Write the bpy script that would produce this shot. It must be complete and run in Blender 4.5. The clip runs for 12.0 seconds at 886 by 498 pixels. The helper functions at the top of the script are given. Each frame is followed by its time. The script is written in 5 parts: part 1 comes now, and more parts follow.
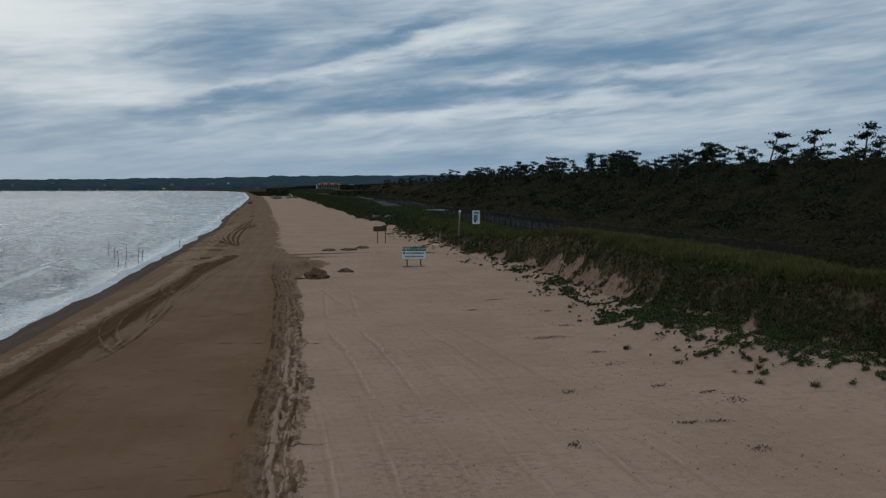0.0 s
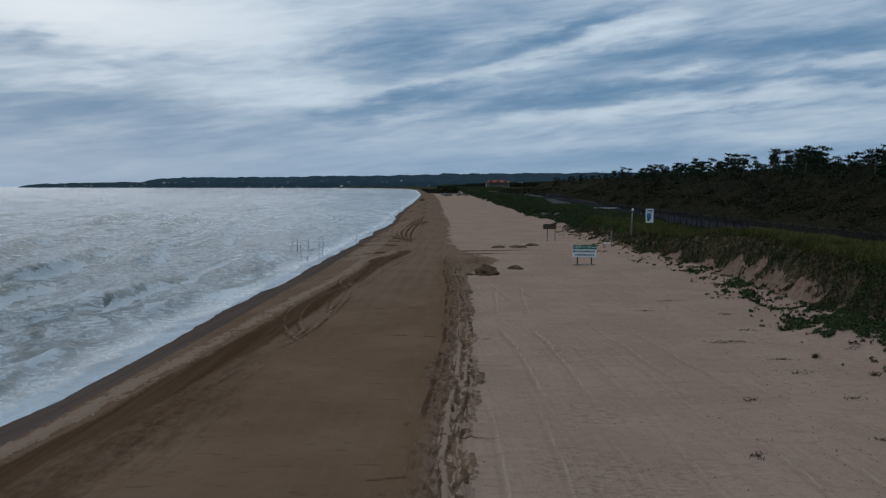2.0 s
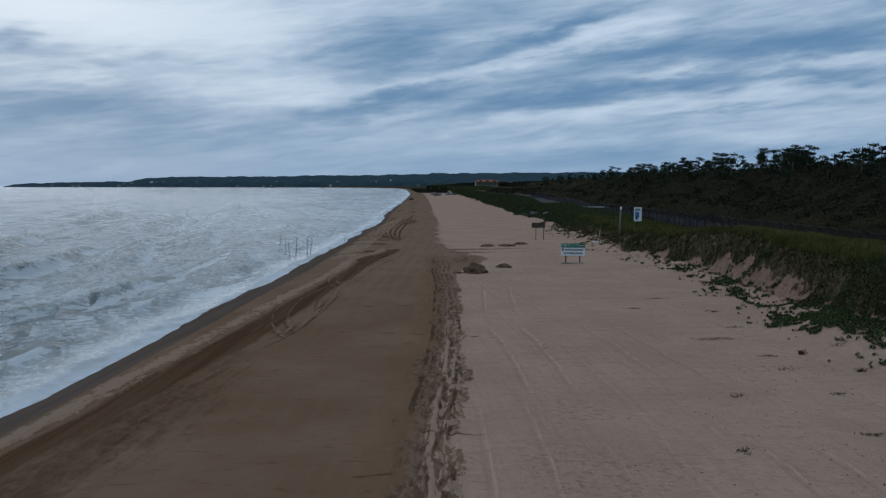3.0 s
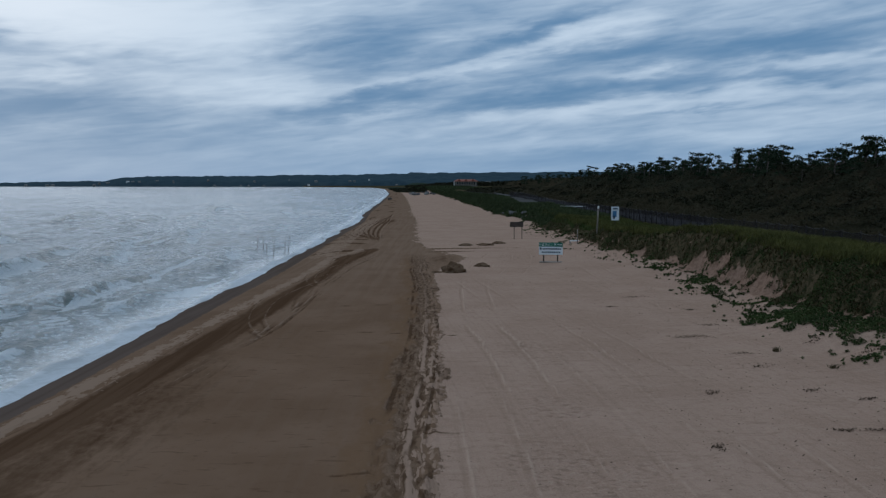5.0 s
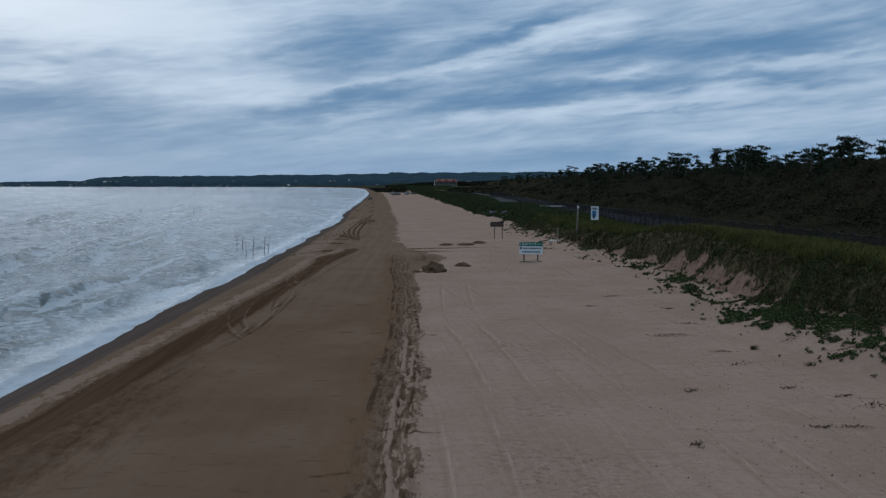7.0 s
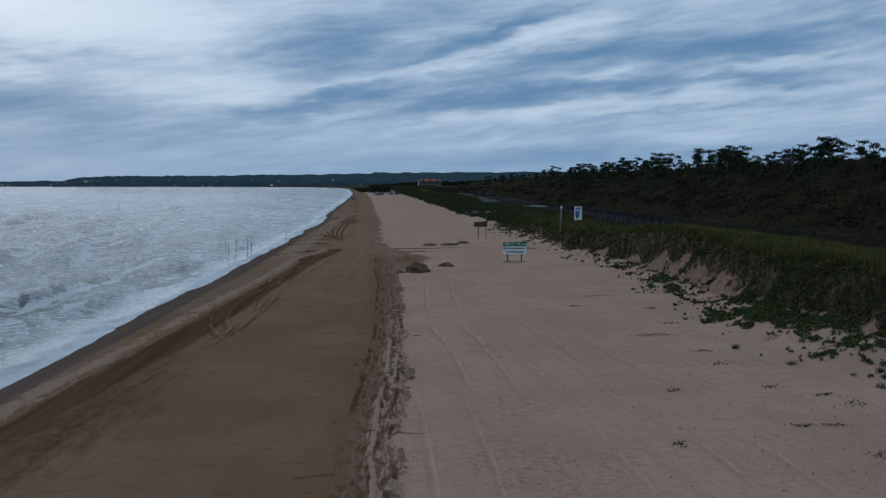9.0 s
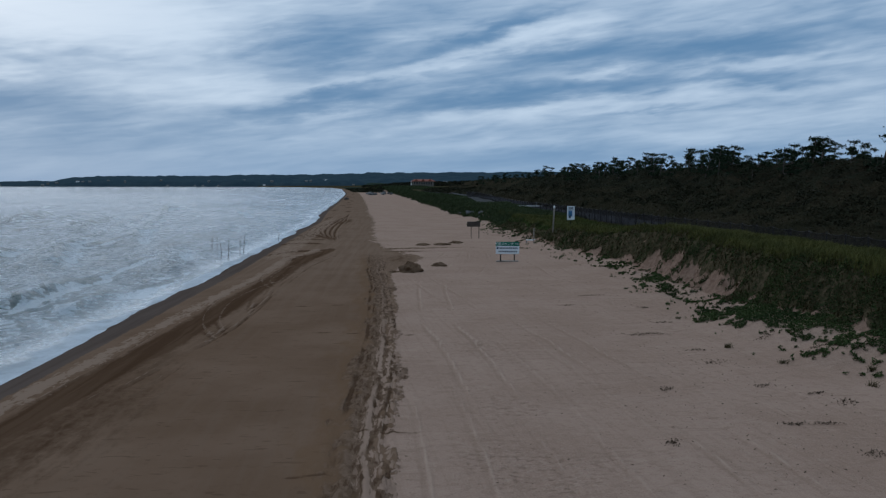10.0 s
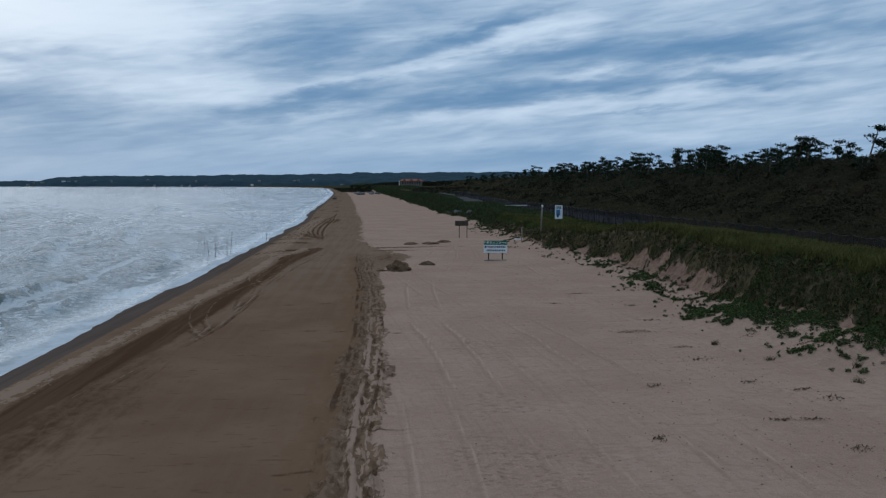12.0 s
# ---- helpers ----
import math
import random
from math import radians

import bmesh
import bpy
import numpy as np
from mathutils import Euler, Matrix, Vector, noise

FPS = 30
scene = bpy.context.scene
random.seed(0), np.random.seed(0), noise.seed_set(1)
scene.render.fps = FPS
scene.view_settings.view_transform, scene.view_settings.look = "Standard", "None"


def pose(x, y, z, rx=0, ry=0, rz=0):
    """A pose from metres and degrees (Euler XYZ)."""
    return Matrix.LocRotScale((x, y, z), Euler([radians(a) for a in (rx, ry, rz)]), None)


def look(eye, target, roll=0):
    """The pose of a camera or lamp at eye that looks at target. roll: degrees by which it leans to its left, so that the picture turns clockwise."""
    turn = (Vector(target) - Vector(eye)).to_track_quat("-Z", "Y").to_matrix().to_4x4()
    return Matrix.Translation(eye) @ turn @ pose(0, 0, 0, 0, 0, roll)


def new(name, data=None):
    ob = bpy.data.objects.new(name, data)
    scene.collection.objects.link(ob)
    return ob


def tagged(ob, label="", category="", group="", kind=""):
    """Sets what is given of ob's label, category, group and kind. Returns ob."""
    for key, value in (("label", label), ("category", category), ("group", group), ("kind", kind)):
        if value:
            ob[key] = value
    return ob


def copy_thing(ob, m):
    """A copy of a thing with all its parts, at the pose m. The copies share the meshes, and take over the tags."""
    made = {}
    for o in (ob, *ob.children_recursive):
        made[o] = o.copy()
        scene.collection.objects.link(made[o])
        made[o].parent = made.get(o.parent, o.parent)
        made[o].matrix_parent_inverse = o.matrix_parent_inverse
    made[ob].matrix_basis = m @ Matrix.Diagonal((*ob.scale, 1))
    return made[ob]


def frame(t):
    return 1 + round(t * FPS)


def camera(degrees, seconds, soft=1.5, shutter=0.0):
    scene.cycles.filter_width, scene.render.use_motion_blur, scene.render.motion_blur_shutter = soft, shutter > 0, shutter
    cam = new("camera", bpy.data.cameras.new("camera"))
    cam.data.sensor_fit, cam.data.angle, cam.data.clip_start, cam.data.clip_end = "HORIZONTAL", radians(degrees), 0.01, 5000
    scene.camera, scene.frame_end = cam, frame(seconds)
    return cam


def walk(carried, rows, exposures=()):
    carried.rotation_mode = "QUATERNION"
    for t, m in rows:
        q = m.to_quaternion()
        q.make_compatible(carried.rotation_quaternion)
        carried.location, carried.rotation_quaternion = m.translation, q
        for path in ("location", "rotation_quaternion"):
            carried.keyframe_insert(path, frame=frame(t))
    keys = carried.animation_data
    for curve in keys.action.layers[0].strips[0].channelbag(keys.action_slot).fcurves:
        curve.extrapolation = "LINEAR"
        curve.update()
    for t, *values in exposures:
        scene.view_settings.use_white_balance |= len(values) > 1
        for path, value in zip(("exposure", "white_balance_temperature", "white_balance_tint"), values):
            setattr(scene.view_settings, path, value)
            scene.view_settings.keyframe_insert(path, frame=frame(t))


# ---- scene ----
cam = camera(56.3, 12.0, soft=1.3)
PATH = [
    # seconds, x, y, z, pitch, lean, yaw
    (0.0, 0.245, -1.553, 6.119, -4.130, 0.00, -9.495),
    (0.5, 0.183, -1.596, 6.099, -4.187, -0.00, -3.392),
    (0.8, 0.148, -1.588, 6.112, -4.238, -0.00, 0.761),
    (0.9, 0.136, -1.585, 6.117, -4.255, -0.00, 1.871),
    (1.0, 0.124, -1.582, 6.121, -4.272, -0.00, 2.471),
    (1.1, 0.121, -1.580, 6.121, -4.277, -0.02, 2.531),
    (1.2, 0.119, -1.578, 6.122, -4.283, -0.04, 2.721),
    (1.3, 0.116, -1.577, 6.122, -4.289, -0.06, 2.621),
    (1.5, 0.111, -1.573, 6.123, -4.300, -0.10, 2.500),
    (2.0, 0.097, -1.549, 6.093, -4.301, -0.10, 2.126),
    (2.5, 0.134, -1.534, 6.052, -4.331, -0.10, 1.753),
    (3.0, 0.149, -1.493, 6.004, -4.331, -0.10, 1.380),
    (5.0, 0.193, -1.494, 5.981, -4.359, -0.10, -0.086),
    (5.5, 0.201, -1.496, 5.990, -4.359, -0.10, -0.431),
    (6.0, 0.198, -1.485, 5.983, -4.359, -0.10, -0.805),
    (6.5, 0.216, -1.465, 5.973, -4.358, -0.10, -1.120),
    (7.0, 0.200, -1.488, 5.966, -4.360, -0.10, -1.437),
    (9.0, 0.210, -1.470, 5.978, -4.359, -0.10, -2.558),
    (9.5, 0.206, -1.473, 5.962, -4.358, -0.10, -2.816),
    (10.0, 0.209, -1.445, 5.954, -4.357, -0.10, -3.046),
    (10.5, 0.209, -1.442, 5.931, -4.359, -0.20, -3.248),
    (11.0, 0.235, -1.416, 5.914, -4.331, -0.10, -3.451),
    (11.5, 0.225, -1.411, 5.894, -4.359, -0.10, -3.680),
    (12.0, 0.241, -1.397, 5.868, -4.360, -0.10, -3.854),
]
walk(cam, [(t, pose(x, y, z, 90 + p, r, w)) for t, x, y, z, p, r, w in PATH],
     exposures=[(0.0, 0.08, 6680, 10), (0.5, 0.34, 6650, 10), (1.0, 0.22, 6450, 10), (1.5, 0.02, 6300, 10), (3.0, 0.06, 5900, 10), (5.0, 0.04, 5860, 10),
                (7.0, 0.03, 5820, 10), (9.0, 0.02, 5780, 10), (10.5, 0.1, 5800, 10), (12.0, 0.18, 5850, 10)])

# ---- sky and light ----


def node(tree, kind, sockets=None, **props):
    """A node with its properties and its inputs: values, or sockets to link."""
    n = tree.nodes.new(kind)
    for key, value in props.items():
        setattr(n, key, value)
    for key, value in (sockets or {}).items():
        if isinstance(value, bpy.types.NodeSocket):
            tree.links.new(value, n.inputs[key])
        else:
            n.inputs[key].default_value = value
    return n


def calc(tree, op, a, b=0.0, clamp=False):
    return node(tree, "ShaderNodeMath", {0: a, 1: b}, operation=op, use_clamp=clamp).outputs[0]


def blend(tree, fac, a, b, mode="MIX"):
    n = node(tree, "ShaderNodeMix", data_type="RGBA", blend_type=mode)
    for key, value in ((0, fac), (6, a), (7, b)):
        if isinstance(value, bpy.types.NodeSocket):
            tree.links.new(value, n.inputs[key])
        else:
            n.inputs[key].default_value = value
    return n.outputs[2]


def ramp(tree, fac, low, high):
    return node(tree, "ShaderNodeMapRange", {0: fac, 1: low, 2: high, 3: 0.0, 4: 1.0}, interpolation_type="SMOOTHSTEP").outputs[0]


def rgb(r, g, b):
    return (r, g, b, 1.0)


SUN_AZ, SUN_EL = radians(-27), radians(17)
SUN_DIR = Vector((math.sin(SUN_AZ) * math.cos(SUN_EL), math.cos(SUN_AZ) * math.cos(SUN_EL), math.sin(SUN_EL)))

world = bpy.data.worlds.new("overcast_evening_sky")
scene.world = world
world.use_nodes = True
wt = world.node_tree
wt.nodes.clear()
way = node(wt, "ShaderNodeTexCoord").outputs["Generated"]
sep = node(wt, "ShaderNodeSeparateXYZ", {0: way})
up = calc(wt, "MAXIMUM", sep.outputs[2], 0.0)
den = calc(wt, "ADD", up, 0.115)
flat = node(wt, "ShaderNodeCombineXYZ", {0: calc(wt, "DIVIDE", sep.outputs[0], den), 1: calc(wt, "DIVIDE", sep.outputs[1], den), 2: 0.0}).outputs[0]


def cloud(scale, angle, stretch, detail, shift, warp=0.6):
    m = node(wt, "ShaderNodeMapping", {0: flat, 1: (shift, shift * 0.7, 0), 2: (0, 0, radians(angle)), 3: (1 / scale, stretch / scale, 1)}, vector_type="TEXTURE")
    return node(wt, "ShaderNodeTexNoise", {"Vector": m.outputs[0], "Scale": 1.0, "Detail": detail, "Roughness": 0.54, "Distortion": warp}).outputs[0]


azimuth = calc(wt, "MULTIPLY", calc(wt, "ARCTAN2", sep.outputs[0], sep.outputs[1]), 57.2958)
height = calc(wt, "MULTIPLY", calc(wt, "ARCSINE", sep.outputs[2]), 57.2958)


def centred(value, amount):
    return calc(wt, "MULTIPLY", calc(wt, "SUBTRACT", value, 0.5), amount)


def streaks(across, along, slope, detail, shift, rough=0.55, warp=0.4):
    """Noise in degrees of the sky, drawn out along a line that rises to the right."""
    lifted = calc(wt, "SUBTRACT", height, calc(wt, "MULTIPLY", azimuth, slope))
    v = node(wt, "ShaderNodeCombineXYZ", {0: calc(wt, "MULTIPLY", azimuth, 1 / along), 1: calc(wt, "MULTIPLY", lifted, 1 / across), 2: shift}).outputs[0]
    return node(wt, "ShaderNodeTexNoise", {"Vector": v, "Scale": 1.0, "Detail": detail, "Roughness": rough, "Distortion": warp}).outputs[0]


# edges of the clouds wander by a degree or so
drift_az = calc(wt, "ADD", azimuth, calc(wt, "ADD", centred(streaks(1.6, 5.0, 0.1, 4.0, 3.0), 7.0), centred(streaks(0.5, 1.6, 0.1, 3.0, 8.0), 2.0)))
drift_el = calc(wt, "ADD", height, calc(wt, "ADD", centred(streaks(1.5, 6.0, 0.1, 4.0, 5.0), 2.2), centred(streaks(0.5, 2.4, 0.1, 3.0, 6.0, 0.45), 0.7)))


def mass(az, el, wide, tall, slope, amount):
    """A large soft cloud (or a gap between clouds) in a part of the sky."""
    dx = calc(wt, "SUBTRACT", drift_az, az)
    dy = calc(wt, "SUBTRACT", calc(wt, "SUBTRACT", drift_el, el), calc(wt, "MULTIPLY", dx, slope))
    q = calc(wt, "ADD", calc(wt, "POWER", calc(wt, "ABSOLUTE", calc(wt, "DIVIDE", dx, wide)), 2.0), calc(wt, "POWER", calc(wt, "ABSOLUTE", calc(wt, "DIVIDE", dy, tall)), 2.0))
    return calc(wt, "MULTIPLY", calc(wt, "POWER", 2.71828, calc(wt, "MULTIPLY", q, -1.0)), amount)


bands = cloud(0.62, 46, 2.3, 5.0, 3.1, 0.35)
wisps = cloud(1.7, 48, 1.7, 5.0, 7.7, 0.5)
thick = calc(wt, "ADD", calc(wt, "ADD", calc(wt, "ADD", 0.555, calc(wt, "MULTIPLY", ramp(wt, up, 0.20, 0.34), 0.04)), centred(bands, 0.22)), centred(wisps, 0.14))
thick = calc(wt, "ADD", thick, calc(wt, "ADD", centred(streaks(1.5, 9.0, 0.13, 4.0, 1.0, 0.52), 0.22), centred(streaks(0.50, 3.4, 0.10, 4.0, 2.0, 0.5, 0.6), 0.16)))
BRIGHT = [(-25, 10.8, 9, 1.9, 0.0, 0.17), (-16, 10.0, 6, 2.2, 0.0, 0.11), (-24.5, 6.9, 2.4, 0.45, 0.06, 0.10), (-15.5, 6.6, 5, 1.7, 0.0, 0.07), (-10.8, 6.6, 3.2, 0.8, 0.1, 0.08),
          (-4.5, 6.7, 4.0, 0.40, 0.20, 0.09), (-5.0, 4.8, 6, 0.50, 0.15, 0.08), (3.0, 8.3, 4.0, 0.40, 0.22, 0.09), (9.0, 10.0, 3.5, 0.5, 0.24, 0.08), (12.5, 10.6, 4, 0.8, 0.1, 0.07),
          (13.5, 7.6, 3.0, 0.40, 0.17, 0.14), (23.0, 7.7, 6, 0.38, 0.03, 0.09), (24.0, 6.0, 8, 0.55, 0.05, 0.08), (8.5, 4.9, 9, 0.55, 0.085, 0.10), (21.0, 4.6, 9, 0.7, 0.0, 0.07),
          (4.6, 2.9, 12, 0.5, 0.02, 0.06), (19.5, 3.5, 6, 0.40, 0.0, 0.06)]
DARK = [(-28.0, 9.2, 2.6, 0.7, 0.0, -0.16), (-24, 8.0, 9, 0.6, -0.03, -0.06), (-26, 4.9, 9, 1.5, 0.0, -0.08), (-5.6, 9.2, 4.8, 1.5, 0.15, -0.14), (-12.0, 10.3, 3, 0.9, 0.0, -0.05),
        (-5.6, 5.6, 6.0, 0.75, 0.22, -0.12), (5.8, 10.3, 4.5, 0.60, 0.33, -0.14), (22.5, 9.0, 8, 0.9, 0.05, -0.13), (11.0, 8.8, 4.0, 0.65, 0.05, -0.09),
        (11.0, 6.5, 8.5, 0.95, 0.08, -0.14), (1.5, 5.6, 4.0, 0.7, 0.10, -0.09), (23.5, 6.9, 6, 0.40, 0.0, -0.07), (17, 4.9, 5, 0.18, 0.02, -0.08), (-18, 2.6, 18, 1.2, 0.0, -0.04), (14, 2.0, 16, 0.7, 0.0, -0.04)]
for cloud_mass in BRIGHT + DARK:
    thick = calc(wt, "ADD", thick, mass(*cloud_mass))
light = ramp(wt, thick, 0.37, 0.78)
glow_dot = node(wt, "ShaderNodeVectorMath", {0: way, 1: SUN_DIR}, operation="DOT_PRODUCT").outputs["Value"]
glow = calc(wt, "MULTIPLY", calc(wt, "POWER", calc(wt, "MAXIMUM", glow_dot, 0.0), 28.0), ramp(wt, up, 0.03, 0.20))
halo = calc(wt, "POWER", calc(wt, "MAXIMUM", glow_dot, 0.0), 90.0)
nishita = node(wt, "ShaderNodeTexSky", sky_type="NISHITA", sun_disc=False, sun_elevation=SUN_EL, sun_rotation=SUN_AZ,
               air_density=1.0, dust_density=1.5, ozone_density=2.0)
clear = blend(wt, 1.0, nishita.outputs[0], rgb(0.08, 0.08, 0.08), "MULTIPLY")
grey = blend(wt, light, rgb(0.120, 0.225, 0.352), rgb(0.570, 0.645, 0.70))
low = ramp(wt, up, 0.10, 0.0)
grey = blend(wt, calc(wt, "MULTIPLY", low, 0.75), grey, rgb(0.238, 0.350, 0.475))
grey = blend(wt, calc(wt, "MULTIPLY", glow, calc(wt, "ADD", 0.10, calc(wt, "MULTIPLY", light, 0.6))), grey, rgb(0.60, 0.66, 0.70))
grey = blend(wt, calc(wt, "MULTIPLY", halo, light), grey, rgb(0.76, 0.79, 0.80))
heaven = blend(wt, 0.98, clear, grey)
node(wt, "ShaderNodeOutputWorld", {0: node(wt, "ShaderNodeBackground", {0: heaven, 1: 1.0}).outputs[0]})

sun = new("sun", bpy.data.lights.new("sun", "SUN"))
sun.data.energy, sun.data.angle, sun.data.color = 0.35, radians(80), (1.0, 0.95, 0.9)
sun.matrix_world = look((-20, 40, 36), (0, 0, 0))

# ---- materials ----


def material(name):
    m = bpy.data.materials.new(name)
    m.use_nodes = True
    m.node_tree.nodes.clear()
    return m, m.node_tree


def finish(t, color, rough=0.8, bump=None, depth=0.02, spec=0.5, metal=0.0, **more):
    sockets = {"Base Color": color, "Roughness": rough, "Specular IOR Level": spec, "Metallic": metal}
    sockets.update(more)
    if bump is not None:
        sockets["Normal"] = node(t, "ShaderNodeBump", {"Height": bump, "Distance": depth, "Strength": 1.0}).outputs[0]
    shader = node(t, "ShaderNodeBsdfPrincipled", sockets)
    node(t, "ShaderNodeOutputMaterial", {0: shader.outputs[0]})


def grain(t, scale, detail=4.0, coords="Object", stretch=(1, 1, 1), rough=0.55, warp=0.0):
    c = node(t, "ShaderNodeTexCoord").outputs[coords]
    m = node(t, "ShaderNodeMapping", {0: c, 3: stretch})
    return node(t, "ShaderNodeTexNoise", {"Vector": m.outputs[0], "Scale": scale, "Detail": detail, "Roughness": rough, "Distortion": warp}).outputs[0]


def lanes(t, scale, stretch, turn, detail=4.0, warp=0.15):
    """Grain drawn out along a direction of the ground, as wheels leave it."""
    c = node(t, "ShaderNodeTexCoord").outputs["Object"]
    m = node(t, "ShaderNodeMapping", {0: c, 2: (0, 0, radians(turn)), 3: (1 / stretch[0], 1 / stretch[1], 1)}, vector_type="TEXTURE")
    return node(t, "ShaderNodeTexNoise", {"Vector": m.outputs[0], "Scale": scale, "Detail": detail, "Roughness": 0.6, "Distortion": warp}).outputs[0]


def attribute(t, name):
    return node(t, "ShaderNodeAttribute", attribute_name=name).outputs["Fac"]


def simple(name, a, b, scale=6.0, rough=0.7, depth=0.004, metal=0.0, spec=0.4, stretch=(1, 1, 1)):
    """Two tones by a coarse and a fine grain."""
    m, t = material(name)
    coarse, fine = grain(t, scale, stretch=stretch), grain(t, scale * 9, stretch=stretch)
    fac = calc(t, "ADD", calc(t, "MULTIPLY", coarse, 0.65), calc(t, "MULTIPLY", fine, 0.35))
    finish(t, blend(t, ramp(t, fac, 0.35, 0.65), rgb(*a), rgb(*b)), rough, fine, depth, spec, metal)
    return m


def leafy(name, a, b, c, rough=0.75):
    """Foliage: every leaf or blade its own tone between three."""
    m, t = material(name)
    pick = node(t, "ShaderNodeNewGeometry").outputs["Random Per Island"]
    patch = grain(t, 0.35, 3.0)
    col = blend(t, pick, rgb(*a), rgb(*b))
    col = blend(t, calc(t, "MULTIPLY", ramp(t, patch, 0.45, 0.65), 0.7), col, rgb(*c))
    finish(t, col, rough, spec=0.02)
    return m


def off_half(t, value, amount):
    return calc(t, "MULTIPLY", calc(t, "SUBTRACT", value, 0.5), amount)


def total(t, *values):
    out = values[0]
    for v in values[1:]:
        out = calc(t, "ADD", out, v)
    return out


def times(t, *values):
    out = values[0]
    for v in values[1:]:
        out = calc(t, "MULTIPLY", out, v)
    return out


def sand_material():
    m, t = material("beach_sand")
    wet, churn, soil, across, pale = (attribute(t, k) for k in ("wet", "churn", "soil", "across", "pale"))
    rut, track, shore, crest, tread = (attribute(t, k) for k in ("rut", "track", "shore", "crest", "tread"))
    ragged = grain(t, 1.3, 6.0, rough=0.62, stretch=(1.6, 0.5, 1))
    scrap = grain(t, 3.4, 5.0, stretch=(1.5, 0.75, 1), rough=0.6, warp=0.5)
    chip = grain(t, 5.5, 4.0, stretch=(1.2, 0.24, 1), rough=0.6, warp=0.35)
    drag = grain(t, 1.4, 5.0, stretch=(1.6, 0.06, 1), rough=0.6, warp=0.4)
    fine, mid, wide = grain(t, 30.0, 4.0), grain(t, 3.6, 6.0, rough=0.65), grain(t, 0.22, 4.0)
    speck = grain(t, 11.0, 2.0)
    dents = grain(t, 5.5, 2.0, stretch=(0.8, 1.1, 1), rough=0.5, warp=0.1)
    # dry sand
    dry = blend(t, ramp(t, wide, 0.35, 0.65), rgb(0.312, 0.206, 0.150), rgb(0.362, 0.245, 0.182))
    dry = blend(t, times(t, ramp(t, mid, 0.48, 0.62), 0.40), dry, rgb(0.250, 0.166, 0.118))
    dry = blend(t, times(t, ramp(t, fine, 0.45, 0.60), 0.32), dry, rgb(0.450, 0.332, 0.247))
    scuffs = grain(t, 1.5, 5.0, stretch=(0.55, 1.7, 1), rough=0.62, warp=0.5)
    dry = blend(t, times(t, ramp(t, scuffs, 0.57, 0.66), 0.30), dry, rgb(0.225, 0.148, 0.104))
    dry = blend(t, times(t, ramp(t, scuffs, 0.42, 0.34), 0.25), dry, rgb(0.440, 0.318, 0.238))
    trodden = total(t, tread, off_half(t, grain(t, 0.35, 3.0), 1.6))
    # footprints: shade of the hollows and bright rims put into the colour
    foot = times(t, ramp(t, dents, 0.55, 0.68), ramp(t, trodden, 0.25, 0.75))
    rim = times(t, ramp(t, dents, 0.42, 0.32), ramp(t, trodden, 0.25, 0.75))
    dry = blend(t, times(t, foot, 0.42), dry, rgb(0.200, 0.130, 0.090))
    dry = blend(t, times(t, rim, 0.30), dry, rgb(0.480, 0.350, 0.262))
    drive = lanes(t, 4.6, (1.6, 0.022), 6, 3.0)
    dry = blend(t, times(t, ramp(t, drive, 0.54, 0.60), 0.16), dry, rgb(0.250, 0.165, 0.115))
    dry = blend(t, times(t, ramp(t, total(t, rut, off_half(t, scrap, 0.7)), 0.30, 0.95), 0.34), dry, rgb(0.225, 0.148, 0.102))
    dry = blend(t, times(t, ramp(t, total(t, crest, off_half(t, scrap, 0.7)), 0.35, 0.95), 0.48), dry, rgb(0.500, 0.365, 0.275))
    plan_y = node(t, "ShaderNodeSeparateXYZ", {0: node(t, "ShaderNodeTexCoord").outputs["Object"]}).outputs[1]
    # packed damp lane; farther off, its grazing sheen is put in as lighter colour
    damp = blend(t, ramp(t, wide, 0.35, 0.65), rgb(0.146, 0.090, 0.056), rgb(0.180, 0.115, 0.075))
    damp = blend(t, times(t, ramp(t, drag, 0.45, 0.65), 0.25), damp, rgb(0.172, 0.115, 0.078))
    damp = blend(t, times(t, ramp(t, mid, 0.54, 0.68), 0.30), damp, rgb(0.118, 0.070, 0.042))
    damp = blend(t, times(t, ramp(t, grain(t, 2.2, 3.0, stretch=(0.5, 2.2, 1), warp=0.6), 0.635, 0.67), 0.45), damp, rgb(0.085, 0.050, 0.030))
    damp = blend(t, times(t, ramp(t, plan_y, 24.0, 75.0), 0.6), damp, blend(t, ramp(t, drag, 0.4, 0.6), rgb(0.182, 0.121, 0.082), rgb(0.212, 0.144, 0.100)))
    torn = total(t, off_half(t, ragged, 0.7), off_half(t, scrap, 1.1))
    wetness = ramp(t, total(t, wet, torn), 0.44, 0.54)
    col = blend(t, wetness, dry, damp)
    beach = ramp(t, total(t, shore, off_half(t, scrap, 0.5), off_half(t, ragged, 0.4)), 0.42, 0.58)
    col = blend(t, times(t, beach, 0.8), col, blend(t, ramp(t, drag, 0.4, 0.6), rgb(0.074, 0.058, 0.050), rgb(0.094, 0.074, 0.064)))
    # torn strip: rusty margin, dark wheel lines, pale lines and clods
    near_strip = attribute(t, "strip")
    lumpy = ramp(t, plan_y, 44.0, 26.0)
    wander = total(t, across, off_half(t, grain(t, 0.55, 4.0, stretch=(0.6, 0.3, 1)), 0.22), off_half(t, scrap, 0.16))

    def line(at, half):
        gap = calc(t, "ABSOLUTE", calc(t, "SUBTRACT", wander, at))
        return ramp(t, gap, half, half * 0.45)

